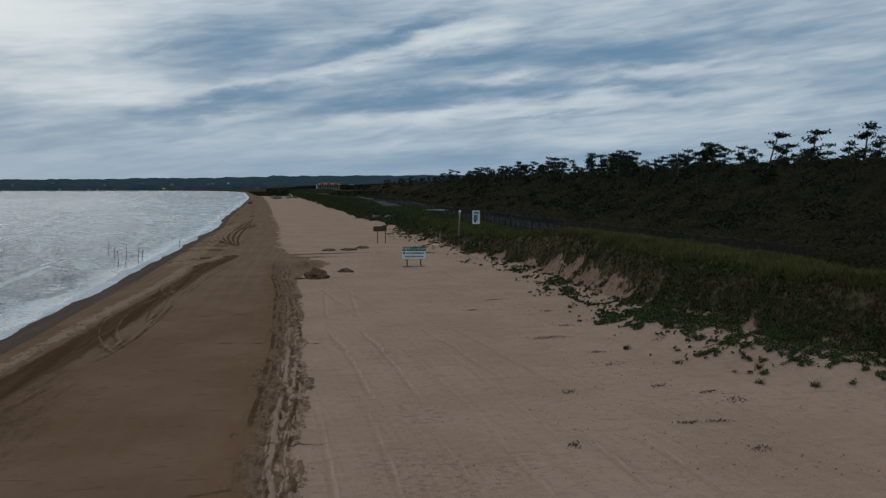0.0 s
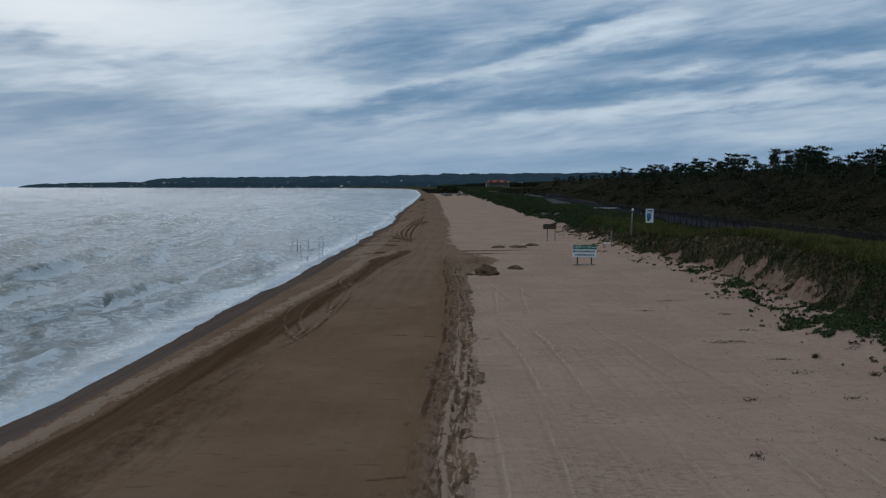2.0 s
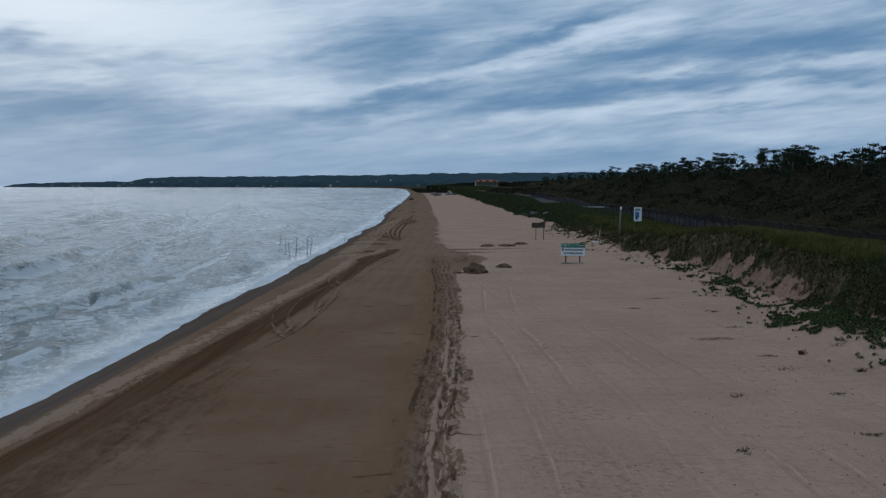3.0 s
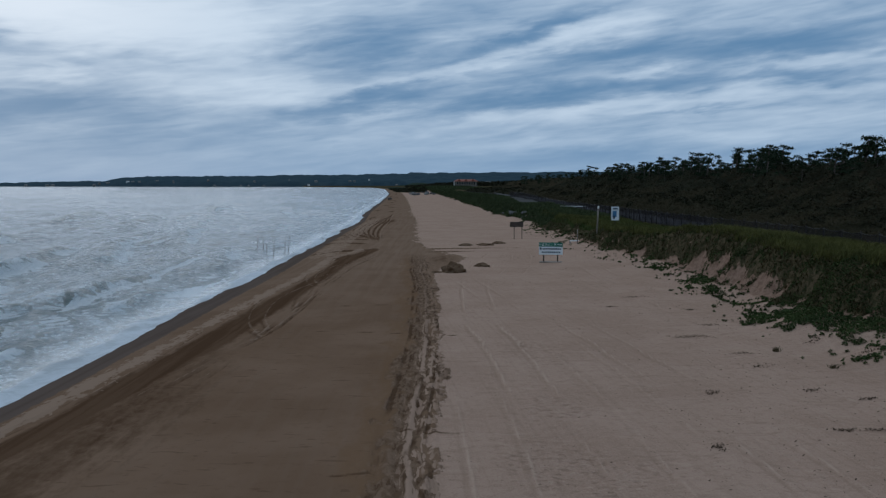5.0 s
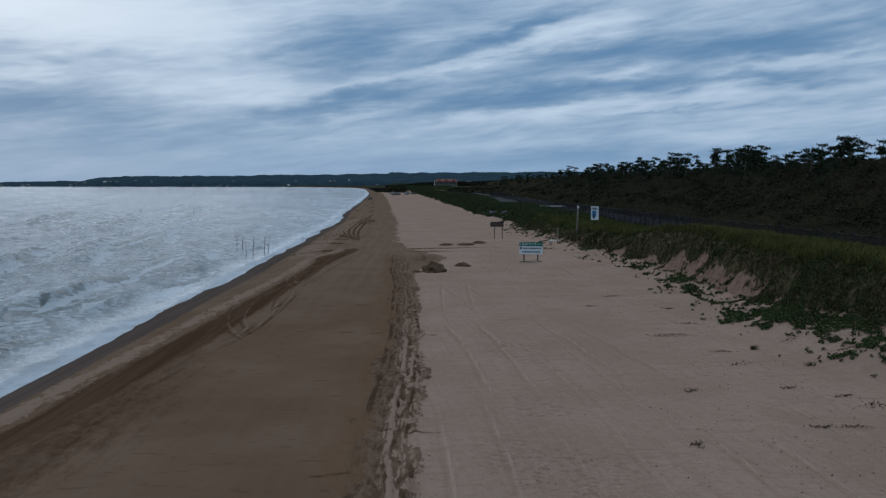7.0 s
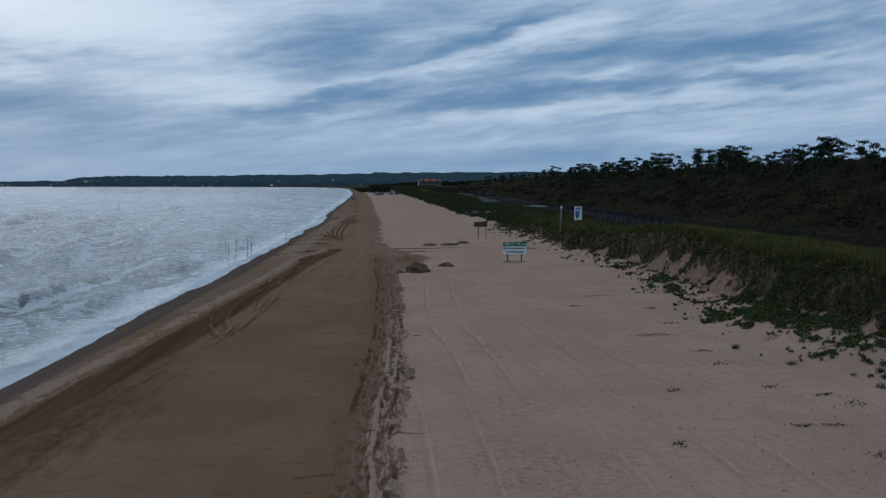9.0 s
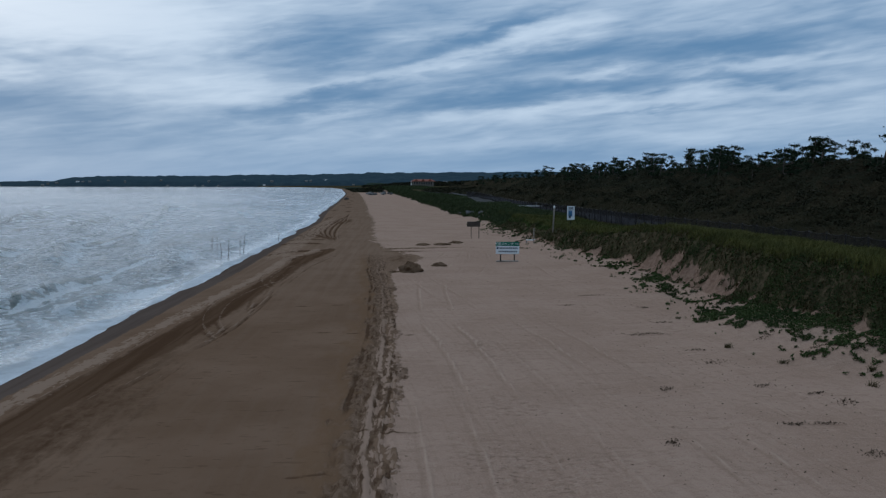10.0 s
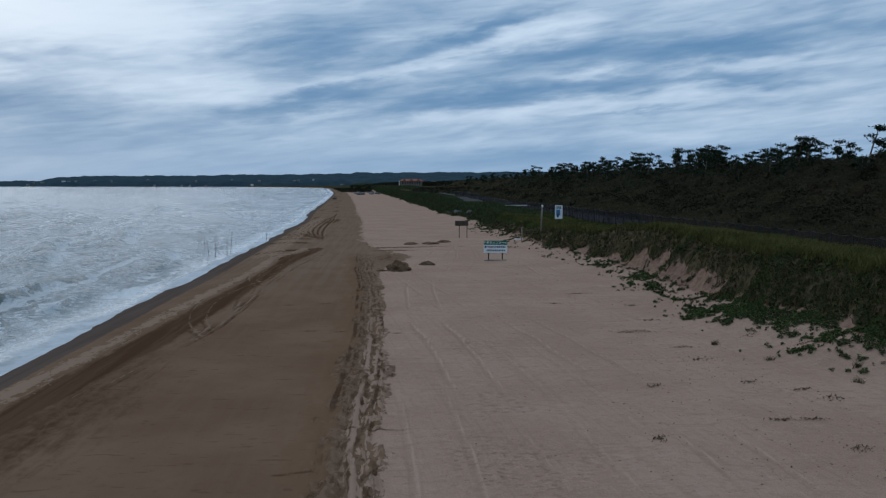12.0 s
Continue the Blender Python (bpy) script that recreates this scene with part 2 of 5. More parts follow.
    def broken(scale, low, high, shift):
        c = node(t, "ShaderNodeTexCoord").outputs["Object"]
        mm = node(t, "ShaderNodeMapping", {0: c, 1: (shift, shift, 0), 3: (1.4, 0.35, 1)})
        return ramp(t, node(t, "ShaderNodeTexNoise", {"Vector": mm.outputs[0], "Scale": scale, "Detail": 4.0}).outputs[0], low, high)

    torn_line = total(t, attribute(t, "torn"), off_half(t, scrap, 0.9), off_half(t, ragged, 1.0))
    body = times(t, ramp(t, torn_line, -0.95, -0.45), ramp(t, torn_line, 0.56, 0.42))
    rust = times(t, ramp(t, torn_line, -1.7, -0.7), ramp(t, torn_line, -0.2, -0.7))
    col = blend(t, times(t, rust, near_strip, 0.75), col, rgb(0.150, 0.088, 0.049))
    col = blend(t, times(t, body, near_strip, 0.85), col, blend(t, ramp(t, scrap, 0.40, 0.60), rgb(0.108, 0.068, 0.043), rgb(0.170, 0.112, 0.076)))
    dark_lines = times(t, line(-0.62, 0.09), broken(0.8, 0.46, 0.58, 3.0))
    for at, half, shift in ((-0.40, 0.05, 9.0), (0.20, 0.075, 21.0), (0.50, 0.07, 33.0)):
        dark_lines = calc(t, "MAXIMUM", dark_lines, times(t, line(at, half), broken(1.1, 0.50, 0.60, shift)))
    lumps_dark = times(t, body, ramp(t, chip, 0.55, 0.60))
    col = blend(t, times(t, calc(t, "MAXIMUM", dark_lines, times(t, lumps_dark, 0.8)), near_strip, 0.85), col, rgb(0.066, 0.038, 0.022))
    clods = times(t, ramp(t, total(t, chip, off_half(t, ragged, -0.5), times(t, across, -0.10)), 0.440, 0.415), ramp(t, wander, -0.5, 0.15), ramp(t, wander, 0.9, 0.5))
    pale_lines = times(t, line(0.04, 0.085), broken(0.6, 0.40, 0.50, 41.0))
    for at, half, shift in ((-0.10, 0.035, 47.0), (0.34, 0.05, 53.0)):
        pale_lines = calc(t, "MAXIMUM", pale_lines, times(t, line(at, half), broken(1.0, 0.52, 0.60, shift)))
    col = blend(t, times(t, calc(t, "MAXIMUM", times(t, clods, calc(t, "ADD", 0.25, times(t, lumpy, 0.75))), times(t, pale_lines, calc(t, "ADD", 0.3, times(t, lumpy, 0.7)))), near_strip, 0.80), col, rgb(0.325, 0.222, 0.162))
    # dark churned sand and the pale crust beside it
    dark = ramp(t, total(t, churn, off_half(t, ragged, 0.7), off_half(t, scrap, 0.45), off_half(t, drag, 0.6)), 0.24, 0.72)
    col = blend(t, times(t, dark, 0.92), col, blend(t, ramp(t, drag, 0.40, 0.6), rgb(0.064, 0.035, 0.019), rgb(0.090, 0.053, 0.031)))
    crust = ramp(t, total(t, pale, off_half(t, ragged, 1.8), off_half(t, scrap, 1.8)), 0.66, 0.82)
    col = blend(t, times(t, crust, 0.80), col, rgb(0.262, 0.182, 0.130))
    wheel = ramp(t, total(t, track, off_half(t, ragged, 0.9)), 0.42, 0.66)
    col = blend(t, times(t, wheel, 0.72), col, rgb(0.235, 0.163, 0.117))
    bits = times(t, ramp(t, speck, 0.70, 0.725), calc(t, "SUBTRACT", 1.0, times(t, wetness, 0.7)))
    col = blend(t, times(t, bits, 0.6), col, rgb(0.10, 0.07, 0.05))
    # bank: raw sand face, then soil under the plants
    earth = blend(t, ramp(t, mid, 0.40, 0.60), rgb(0.042, 0.040, 0.020), rgb(0.098, 0.074, 0.044))
    cover = ramp(t, total(t, soil, off_half(t, grain(t, 2.2, 6.0), 1.1)), 0.40, 0.62)
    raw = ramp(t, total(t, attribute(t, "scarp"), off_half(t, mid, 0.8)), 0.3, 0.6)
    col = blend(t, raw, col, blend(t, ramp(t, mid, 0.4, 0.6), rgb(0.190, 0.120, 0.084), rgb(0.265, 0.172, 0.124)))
    col = blend(t, cover, col, earth)
    relief = total(t, times(t, mid, 0.35), times(t, fine, 0.10), times(t, foot, -0.14), times(t, rim, 0.07), times(t, crest, 0.15))
    relief = times(t, relief, calc(t, "SUBTRACT", 1.0, times(t, wetness, 0.8)))
    relief = total(t, relief, times(t, body, near_strip, chip, 0.14), times(t, dark_lines, near_strip, -0.15), times(t, churn, ragged, 0.25))
    rough = calc(t, "SUBTRACT", 0.95, calc(t, "ADD", times(t, wetness, 0.20), times(t, beach, 0.05)))
    finish(t, col, rough, relief, 0.22, 0.0)
    return m


def sea_material():
    m, t = material("grey_sea")
    foam, calm, film = attribute(t, "foam"), attribute(t, "swash"), attribute(t, "film")
    lace = grain(t, 0.9, 7.0, stretch=(1.2, 0.9, 1), rough=0.68, warp=1.0)
    sweep = grain(t, 0.16, 4.0, stretch=(1.2, 0.7, 1), warp=0.8)
    fleck = grain(t, 3.2, 6.0, stretch=(1.1, 0.9, 1), rough=0.7, warp=0.8)

    def wavelets(period, turn, low, high, warp):
        """Thin broken lines, the fronts of small waves."""
        c = node(t, "ShaderNodeTexCoord").outputs["Object"]
        mm = node(t, "ShaderNodeMapping", {0: c, 2: (0, 0, radians(turn))})
        w = node(t, "ShaderNodeTexWave", {"Vector": mm.outputs[0], "Scale": 0.314 / period, "Distortion": warp, "Detail": 3.0, "Detail Scale": 0.9 / period * 1.2, "Detail Roughness": 0.6}).outputs["Fac"]
        return ramp(t, w, low, high)

    open_water = calc(t, "SUBTRACT", 1.0, calm)
    patches = ramp(t, grain(t, 0.30, 4.0, stretch=(1.2, 0.7, 1)), 0.44, 0.58)
    tiny = ramp(t, grain(t, 0.8, 3.0), 0.44, 0.60)
    creases = calc(t, "MAXIMUM", times(t, wavelets(4.2, 14, 0.80, 0.96, 7.0), patches), times(t, wavelets(1.5, -24, 0.78, 0.97, 6.0), tiny, 0.9))
    creases = times(t, calc(t, "MAXIMUM", creases, times(t, wavelets(0.8, 50, 0.75, 0.97, 5.0), 0.6, calc(t, "SUBTRACT", 1.0, tiny))), open_water)
    cover = total(t, times(t, foam, 1.0), times(t, creases, -0.70), off_half(t, lace, 1.6), off_half(t, sweep, 0.4), off_half(t, fleck, 1.3))
    white = calc(t, "MULTIPLY", ramp(t, cover, 0.02, 0.46), 0.60)
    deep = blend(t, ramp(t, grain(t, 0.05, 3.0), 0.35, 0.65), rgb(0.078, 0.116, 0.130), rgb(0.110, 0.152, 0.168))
    # large and small wave faces get their shade as a darker base colour
    front_shade = calc(t, "MINIMUM", total(t, times(t, ramp(t, total(t, attribute(t, "front"), off_half(t, fleck, 0.8)), 0.25, 0.70), 0.9), times(t, creases, 0.9)), 1.0)
    deep = blend(t, front_shade, deep, rgb(0.040, 0.076, 0.078))
    col = blend(t, white, deep, rgb(0.62, 0.69, 0.73))
    col = blend(t, calc(t, "MULTIPLY", film, 0.75), col, blend(t, ramp(t, total(t, sweep, off_half(t, lace, 0.5)), 0.35, 0.6), rgb(0.30, 0.34, 0.37), rgb(0.47, 0.52, 0.56)))
    ripples = total(t, times(t, grain(t, 1.6, 6.0, stretch=(1.15, 0.85, 1), rough=0.62, warp=0.7), 0.6), times(t, grain(t, 6.0, 4.0), 0.14))
    sharp = calc(t, "ABSOLUTE", calc(t, "SUBTRACT", grain(t, 0.8, 5.0, stretch=(1.2, 0.8, 1), rough=0.6, warp=0.8), 0.5))
    ripples = calc(t, "SUBTRACT", ripples, calc(t, "MULTIPLY", sharp, 0.8))
    rough = calc(t, "ADD", 0.07, calc(t, "MULTIPLY", calc(t, "MAXIMUM", white, film), 0.45))
    amount = calc(t, "SUBTRACT", 1.0, calc(t, "MULTIPLY", calm, 0.93))
    finish(t, col, rough, calc(t, "MULTIPLY", ripples, amount), 0.6, 0.5, IOR=1.33)
    return m


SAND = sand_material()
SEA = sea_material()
# haze of the distance is mixed into the hill colour as blue
HILL = simple("hazed_wooded_hill", (0.030, 0.051, 0.066), (0.046, 0.070, 0.082), 0.02, 0.95, 0.5, spec=0.0)
WOODS = simple("distant_woods", (0.022, 0.034, 0.026), (0.040, 0.052, 0.038), 0.06, 0.95, 0.5, spec=0.0)

# ---- ground, sea and distance ----


def hashed(i, j, seed):
    n = (i * 374761393 + j * 668265263 + seed * 982451653) & 0x7FFFFFFF
    n = ((n ^ (n >> 13)) * 1274126177) & 0x7FFFFFFF
    return ((n ^ (n >> 16)) & 0xFFFF) / 65535.0


def vnoise(x, y, seed=0):
    """Smooth value noise, 0 to 1, with features one unit wide."""
    x, y = np.asarray(x, float), np.asarray(y, float)
    i, j = np.floor(x).astype(np.int64), np.floor(y).astype(np.int64)
    f, g = x - i, y - j
    f, g = f * f * (3 - 2 * f), g * g * (3 - 2 * g)
    a = hashed(i, j, seed) * (1 - f) + hashed(i + 1, j, seed) * f
    b = hashed(i, j + 1, seed) * (1 - f) + hashed(i + 1, j + 1, seed) * f
    return a * (1 - g) + b * g


def fbm(x, y, seed=0, octaves=4):
    total, amp, norm = 0.0, 1.0, 0.0
    for k in range(octaves):
        total = total + amp * vnoise(x * 2 ** k, y * 2 ** k, seed + 17 * k)
        norm += amp
        amp *= 0.5
    return total / norm


def step(a, b, x):
    f = np.clip((x - a) / (b - a), 0, 1)
    return f * f * (3 - 2 * f)


def coast(y):
    """How far the beach bends to the west at y."""
    return np.interp(y, [-500, 60, 100, 140, 190, 400, 670, 1570, 2400, 3400, 5000], [0, 0, -1.0, -1.8, -5.0, -15, -30, -95, -185, -420, -1300])


def bank_foot(y):
    return np.interp(y, [-400, 10, 20, 25, 30, 36, 42, 50, 58, 66, 85, 116, 146, 207, 536, 900],
                     [22, 20, 18.0, 15.8, 15.2, 14.8, 15.2, 15.0, 15.0, 14.0, 13.6, 14.2, 13.8, 14.6, 20, 26])


def bank_crest(y):
    return np.interp(y, [-400, 20, 32, 45, 60, 70, 95, 106, 122, 140, 180, 250, 600, 850, 1000, 1600],
                     [2.7, 2.75, 2.8, 2.95, 3.0, 1.9, 1.5, 2.0, 2.3, 2.5, 2.7, 3.2, 3.6, 6.0, 6.0, 5.0])


def band_line(y):
    """The middle of the dark churned band on the seaward side of the lane."""
    return np.interp(y, [0, 16, 20, 25, 30, 37, 45, 54, 60, 67, 76], [-10.4, -9.9, -9.4, -9.1, -8.7, -8.4, -8.1, -7.7, -7.6, -7.2, -5.8])


def band_width(y):
    return np.interp(y, [14, 18, 25, 30, 40, 50, 60, 67, 76], [0.55, 0.55, 0.75, 0.8, 0.75, 0.6, 0.6, 0.9, 0.5])


def strip_line(y):
    """The middle of the torn strip between the packed lane and the dry sand."""
    return np.interp(y, [0, 14, 17, 22, 30, 37, 49, 58, 66], [-0.5, -0.5, -0.66, -0.62, -0.42, -0.55, -0.85, -1.4, -1.5])


def lane_edge(y):
    return np.interp(y, [0, 14, 30, 49, 55, 59, 63, 66, 69, 72, 80, 88, 105, 130, 170, 240, 400], [-0.03, -0.03, 0.1, -0.1, -0.45, 0.4, 1.3, 2.2, 1.9, 0.7, -0.9, -1.8, -2.0, -2.3, -2.1, -1.6, -2.0])


# wheel ruts on the dry sand: start, end, half the gauge, bow
RUTS = [((3.05, 8), (1.1, 41), 0.68, 0.55), ((5.65, 8), (2.6, 42), 0.70, 0.95), ((7.9, 8), (5.6, 36), 0.68, 0.5), ((9.3, 8), (8.0, 27), 0.7, -0.3),
        ((3.6, 30), (1.0, 54), 0.7, 0.5), ((4.0, 50), (8.0, 90), 0.8, 1.2), ((11.0, 16), (6.5, 52), 0.75, 0.9), ((2.0, 36), (6.0, 75), 0.75, -1.4), ((9.5, 34), (10.5, 70), 0.75, 1.0),
        ((4.4, 8), (1.6, 34), 0.68, 0.7), ((1.3, 9), (0.9, 26), 0.66, 0.2)]
GULLIES = [(38.5, 1.2), (49.5, 3.2)]


def fields(x, y):
    """Height and the wet, churned and overgrown shares of the ground at x, y."""
    u = x - coast(y)
    z = np.interp(u, [-80, -25, -14.5, -12.5, -10.6, -9.2, -6, 0, 10, 15], [-5, -1.4, -0.52, -0.35, -0.14, -0.02, -0.02, 0.0, 0.04, 0.08])
    z = z + 0.05 * (fbm(x / 7, y / 12, 3) - 0.5)
    # dry sand, trodden and driven over
    dry = step(-0.2, 0.8, u) * (1 - step(12, 16, u))
    z = z + dry * (0.10 * (fbm(x / 1.6, y / 2.4, 5) - 0.5) + 0.05 * (fbm(x / 0.45, y / 0.7, 6) - 0.5))
    marks, crest_ = np.zeros_like(z), np.zeros_like(z)
    for k, ((xa, ya), (xb, yb), half, bow) in enumerate(RUTS):
        f = (y - ya) / (yb - ya)
        mid = xa + (xb - xa) * f + bow * np.sin(np.pi * np.clip(f, 0, 1)) + 0.12 * (vnoise(y / 3, y * 0 + k, 8) - 0.5)
        inside = (0.35 + 0.65 * vnoise(y / 4.0, y * 0 + k * 5, 10)) * step(-0.02, 0.08, f) * (1 - step(0.9, 1.02, f)) * step(0.10, 0.4, vnoise(y / 5.3, y * 0 + k * 3, 9))
        for side in (-half, half):
            e = u - mid - side
            marks = np.maximum(marks, inside * np.exp(-(e / 0.10) ** 2))
            crest_ = np.maximum(crest_, inside * np.exp(-((e - 0.15) / 0.055) ** 2))
    z = z + (0.014 * crest_ - 0.016 * marks) * dry
    # scuffs across the sand where something turned
    for yc, slope, ua, ub in ((36.2, -0.25, 2.0, 6.0), (35.4, -0.1, 3.0, 5.4), (23.0, 0.9, 0.4, 1.7), (58.0, 0.1, 2.5, 7.0), (47.5, -0.1, 5.5, 9.5), (41.5, 0.0, 6.5, 10.0), (69.0, 0.2, 4.0, 8.0)):
        line = (y - yc - slope * (u - ua) - 0.5 * (fbm(u / 1.5, u * 0 + yc, 173) - 0.5)) / 0.22
        scuff = np.exp(-line * line) * step(ua, ua + 0.6, u) * (1 - step(ub - 0.8, ub, u)) * step(0.35, 0.55, fbm(u / 0.8, y / 0.5, 174))
        z = z - 0.03 * scuff
        marks = np.maximum(marks, scuff)
    # trodden patches
    tread = 0.75 * np.exp(-(((u - 3.4) / 2.6) ** 2 + ((y - 15) / 3.2) ** 2)) + 0.8 * np.exp(-(((u - 3.2) / 1.4) ** 2 + ((y - 20.5) / 2.0) ** 2)) + 0.8 * np.exp(-(((u - 3.6) / 1.9) ** 2 + ((y - 28) / 3.5) ** 2))
    tread = tread + 0.6 * np.exp(-(((u - 6.2) / 1.0) ** 2 + ((y - 22) / 1.6) ** 2)) + 0.25 * step(40, 55, y)
    # torn strip between the packed lane and the dry sand
    across = u - strip_line(y) - 0.18 * (fbm(y / 3, y * 0, 11) - 0.5)
    strip = np.exp(-(across / 0.85) ** 4) * (1 - step(60, 74, y))
    for off, wave in ((-0.62, 21), (-0.20, 22), (0.20, 23), (0.56, 24)):
        d = (across - off - 0.16 * (fbm(y / 6.0, y * 0, wave) - 0.5)) / 0.09
        z = z + strip * step(0.35, 0.6, fbm(y / 2.5, y * 0, wave + 60)) * (-0.055 * np.exp(-d * d) + 0.03 * np.exp(-(np.abs(d) - 1.9) ** 2))
    z = z + strip * 0.08 * (fbm(x / 0.35, y / 0.6, 12) - 0.5)
    torn = across + 1.3 * (fbm(x / 0.40, y / 1.1, 181, 3) - 0.5) + 0.7 * (fbm(x / 1.2, y / 3.5, 182, 2) - 0.5)
    strip = 1 - step(60, 76, y)
    s = u - lane_edge(y)
    wet = 1.25 + 0.9 * (fbm(x / 0.6, y / 1.6, 183, 3) - 0.5) - 1.5 * step(-0.7 - 1.3 * step(56, 64, y), 0.8 + 1.2 * step(56, 64, y), s)
    # side track that crosses the lane, in long torn streaks
    cross = np.exp(-((y - 77.5 - 0.05 * u) / 0.8) ** 2) * (1 - step(3, 13, u)) * step(-2, 0, u) * step(0.25, 0.55, fbm(u / 2.0, y / 0.8, 175))
    cross = np.maximum(cross, np.exp(-((y - 73.5 - 0.15 * u) / 0.6) ** 2) * (1 - step(2, 5, u)) * step(-2, 0, u))
    wet = np.maximum(wet, 0.85 * cross)
    # churned dark band and pale berm on the seaward side
    b = u - band_line(y)
    along = (1 - step(76, 79, y))
    bw = band_width(y)
    churn = np.maximum(np.exp(-(b / bw) ** 2) * along, 0.55 * cross)
    wedge = np.clip((u + 11.2) / 5.6, 0, 1)
    tip = np.exp(-((y - 72.3 - 4.5 * wedge) / (1.6 - 1.1 * wedge)) ** 2) * step(-11.6, -10.4, u) * (1 - step(-5.9, -5.4, u))
    blob = np.exp(-(((u + 7.9 - 0.12 * (y - 67)) / 1.3) ** 2 + ((y - 67.5) / 3.2) ** 2))
    churn = np.maximum(churn, np.maximum(0.95 * tip, blob))
    for yc, amount in ((84.5, 0.75), (91.0, 0.6), (100.0, 0.5)):
        thin = np.exp(-((y - yc + 0.5 * (u + 8)) / 1.2) ** 2) * step(-12.2, -11.0, u) * (1 - step(-7.8, -6.4, u))
        churn = np.maximum(churn, amount * thin)
    # churned brown zone, with the lens falloff of the corner put into its darkness
    worn = u + 2.2 * (fbm(x / 1.1, y / 4.0, 184, 3) - 0.5)
    dirt_falloff = (1 - step(20, 38, y)) * step(-10.0, -9.0, u) * (1 - step(-8.2, -4.8, worn))
    churn = np.maximum(churn, 0.43 * dirt_falloff)
    churn = np.maximum(churn, 0.40 * np.exp(-(((u - 0.1 - 0.05 * (y - 60)) / 1.6) ** 2 + ((y - 66) / 6.5) ** 2)))
    z = z + churn * 0.10 * (fbm(x / 0.5, y / 1.0, 15) - 0.5) + 0.10 * np.exp(-((b - 1.1) / 0.35) ** 2) * along * fbm(y / 2, u, 30)
    track = np.zeros_like(z)
    for off, bow, wave, ya, yb in ((0.15, 0.3, 25, 18, 60), (0.42, 0.3, 26, 18, 60), (0.95, -0.5, 27, 22, 74), (1.25, -0.5, 28, 22, 74), (-1.9, 0.4, 41, 12, 34), (-2.15, 0.4, 42, 12, 34),
                                   (-0.5, 1.1, 43, 24, 44), (-0.2, 1.1, 44, 24, 44), (0.6, -1.0, 45, 40, 70), (0.9, -1.0, 46, 40, 70)):
        f = np.clip((y - ya) / (yb - ya), 0, 1)
        line = b - bw - off - bow * np.sin(np.pi * f) - 0.1 * (fbm(y / 5.0, y * 0, wave) - 0.5)
        on = along * step(0.0, 0.06, f) * (1 - step(0.94, 1.0, f)) * step(0.25, 0.75, fbm(y / 4.0, y * 0, wave + 80))
        ridge_ = np.exp(-(line / 0.045) ** 2) * on * 0.75
        trough = np.exp(-((line - 0.13) / 0.06) ** 2) * on
        z = z + 0.04 * ridge_ - 0.045 * trough
        track = np.maximum(track, ridge_)
        churn = np.maximum(churn, 0.55 * trough)
    for cx, cy, rad in ((-5.1, 42.0, 3.3), (-5.3, 43.0, 3.9), (-5.6, 55.0, 2.6), (-5.7, 56.0, 3.1)):
        line = np.hypot(u - cx, (y - cy) * 0.30) - rad
        ridge_ = np.exp(-(line / 0.05) ** 2) * (1 - step(cx - 2.0, cx - 0.8, u))
        z = z + 0.03 * ridge_
        track = np.maximum(track, 0.75 * ridge_)
        churn = np.maximum(churn, 0.6 * np.exp(-((line - 0.14) / 0.06) ** 2) * (1 - step(cx - 2.0, cx - 0.8, u)))
    for yc, slope, ua, ub in ((15.5, 0.10, -5, 0.5), (18.4, -0.12, -7, 1.5), (24.0, 0.05, -4, 0), (31.5, -0.2, -6, 2.0), (41.0, 0.3, -6.5, -1.0)):
        line = (y - yc - slope * u - 0.5 * (fbm(u / 2.5, u * 0 + yc, 171) - 0.5)) / 0.09
        scuff = np.exp(-line * line) * step(ua, ua + 1, u) * (1 - step(ub - 1, ub, u)) * step(0.4, 0.55, fbm(u / 1.3, u * 0 + yc, 172))
        z = z - 0.02 * scuff
        churn = np.maximum(churn, 0.62 * scuff)
    pale = 0.98 * np.exp(-((b + bw + 0.75) / 0.62) ** 2) * along * (0.75 + 0.5 * fbm(y / 4, y * 0, 176))
    pale = np.maximum(pale, 0.8 * step(-11.6, -10.6, u) * (1 - step(-9.0, -8.0, u)) * step(60, 72, y) * (1 - step(130, 200, y)))
    # nested arcs left by turning wheels farther along
    for k in range(6):
        f = np.clip((y - 82 - 1.5 * k) / (98 - 6 * k), 0, 1)
        bow = np.sin(np.pi * f ** 0.75)
        at = -5.3 - (1.6 + 0.72 * k) * bow - 0.8 * f
        on = step(0.02, 0.12, f) * (1 - step(0.85, 1.0, f)) * (0.6 + 0.4 * vnoise(y / 6, y * 0 + k, 177))
        arc = np.exp(-((u - at) / 0.20) ** 2) * on
        z = z + 0.05 * np.exp(-((u - at - 0.36) / 0.14) ** 2) * on - 0.03 * arc
        churn = np.maximum(churn, 0.9 * arc)
        track = np.maximum(track, 0.8 * np.exp(-((u - at - 0.36) / 0.13) ** 2) * on)
    churn = np.maximum(churn, 0.5 * step(0.55, 0.7, fbm(x / 2.2, y / 12, 19)) * (1 - step(-6.5, -5, u)) * step(-11.5, -10.5, u) * step(82, 95, y))
    wet = np.maximum(wet, 1 - step(-12.4, -11.4, u))
    # the bank
    d = u - bank_foot(y) - 3.2 * (fbm(x / 5, y / 14, 42) - 0.5) * step(95, 120, y) - 2.2 * (fbm(x / 9, y / 7, 31) - 0.5) - 1.3 * (fbm(x / 1.7, y / 1.7, 32) - 0.5)
    bare = np.zeros_like(z)
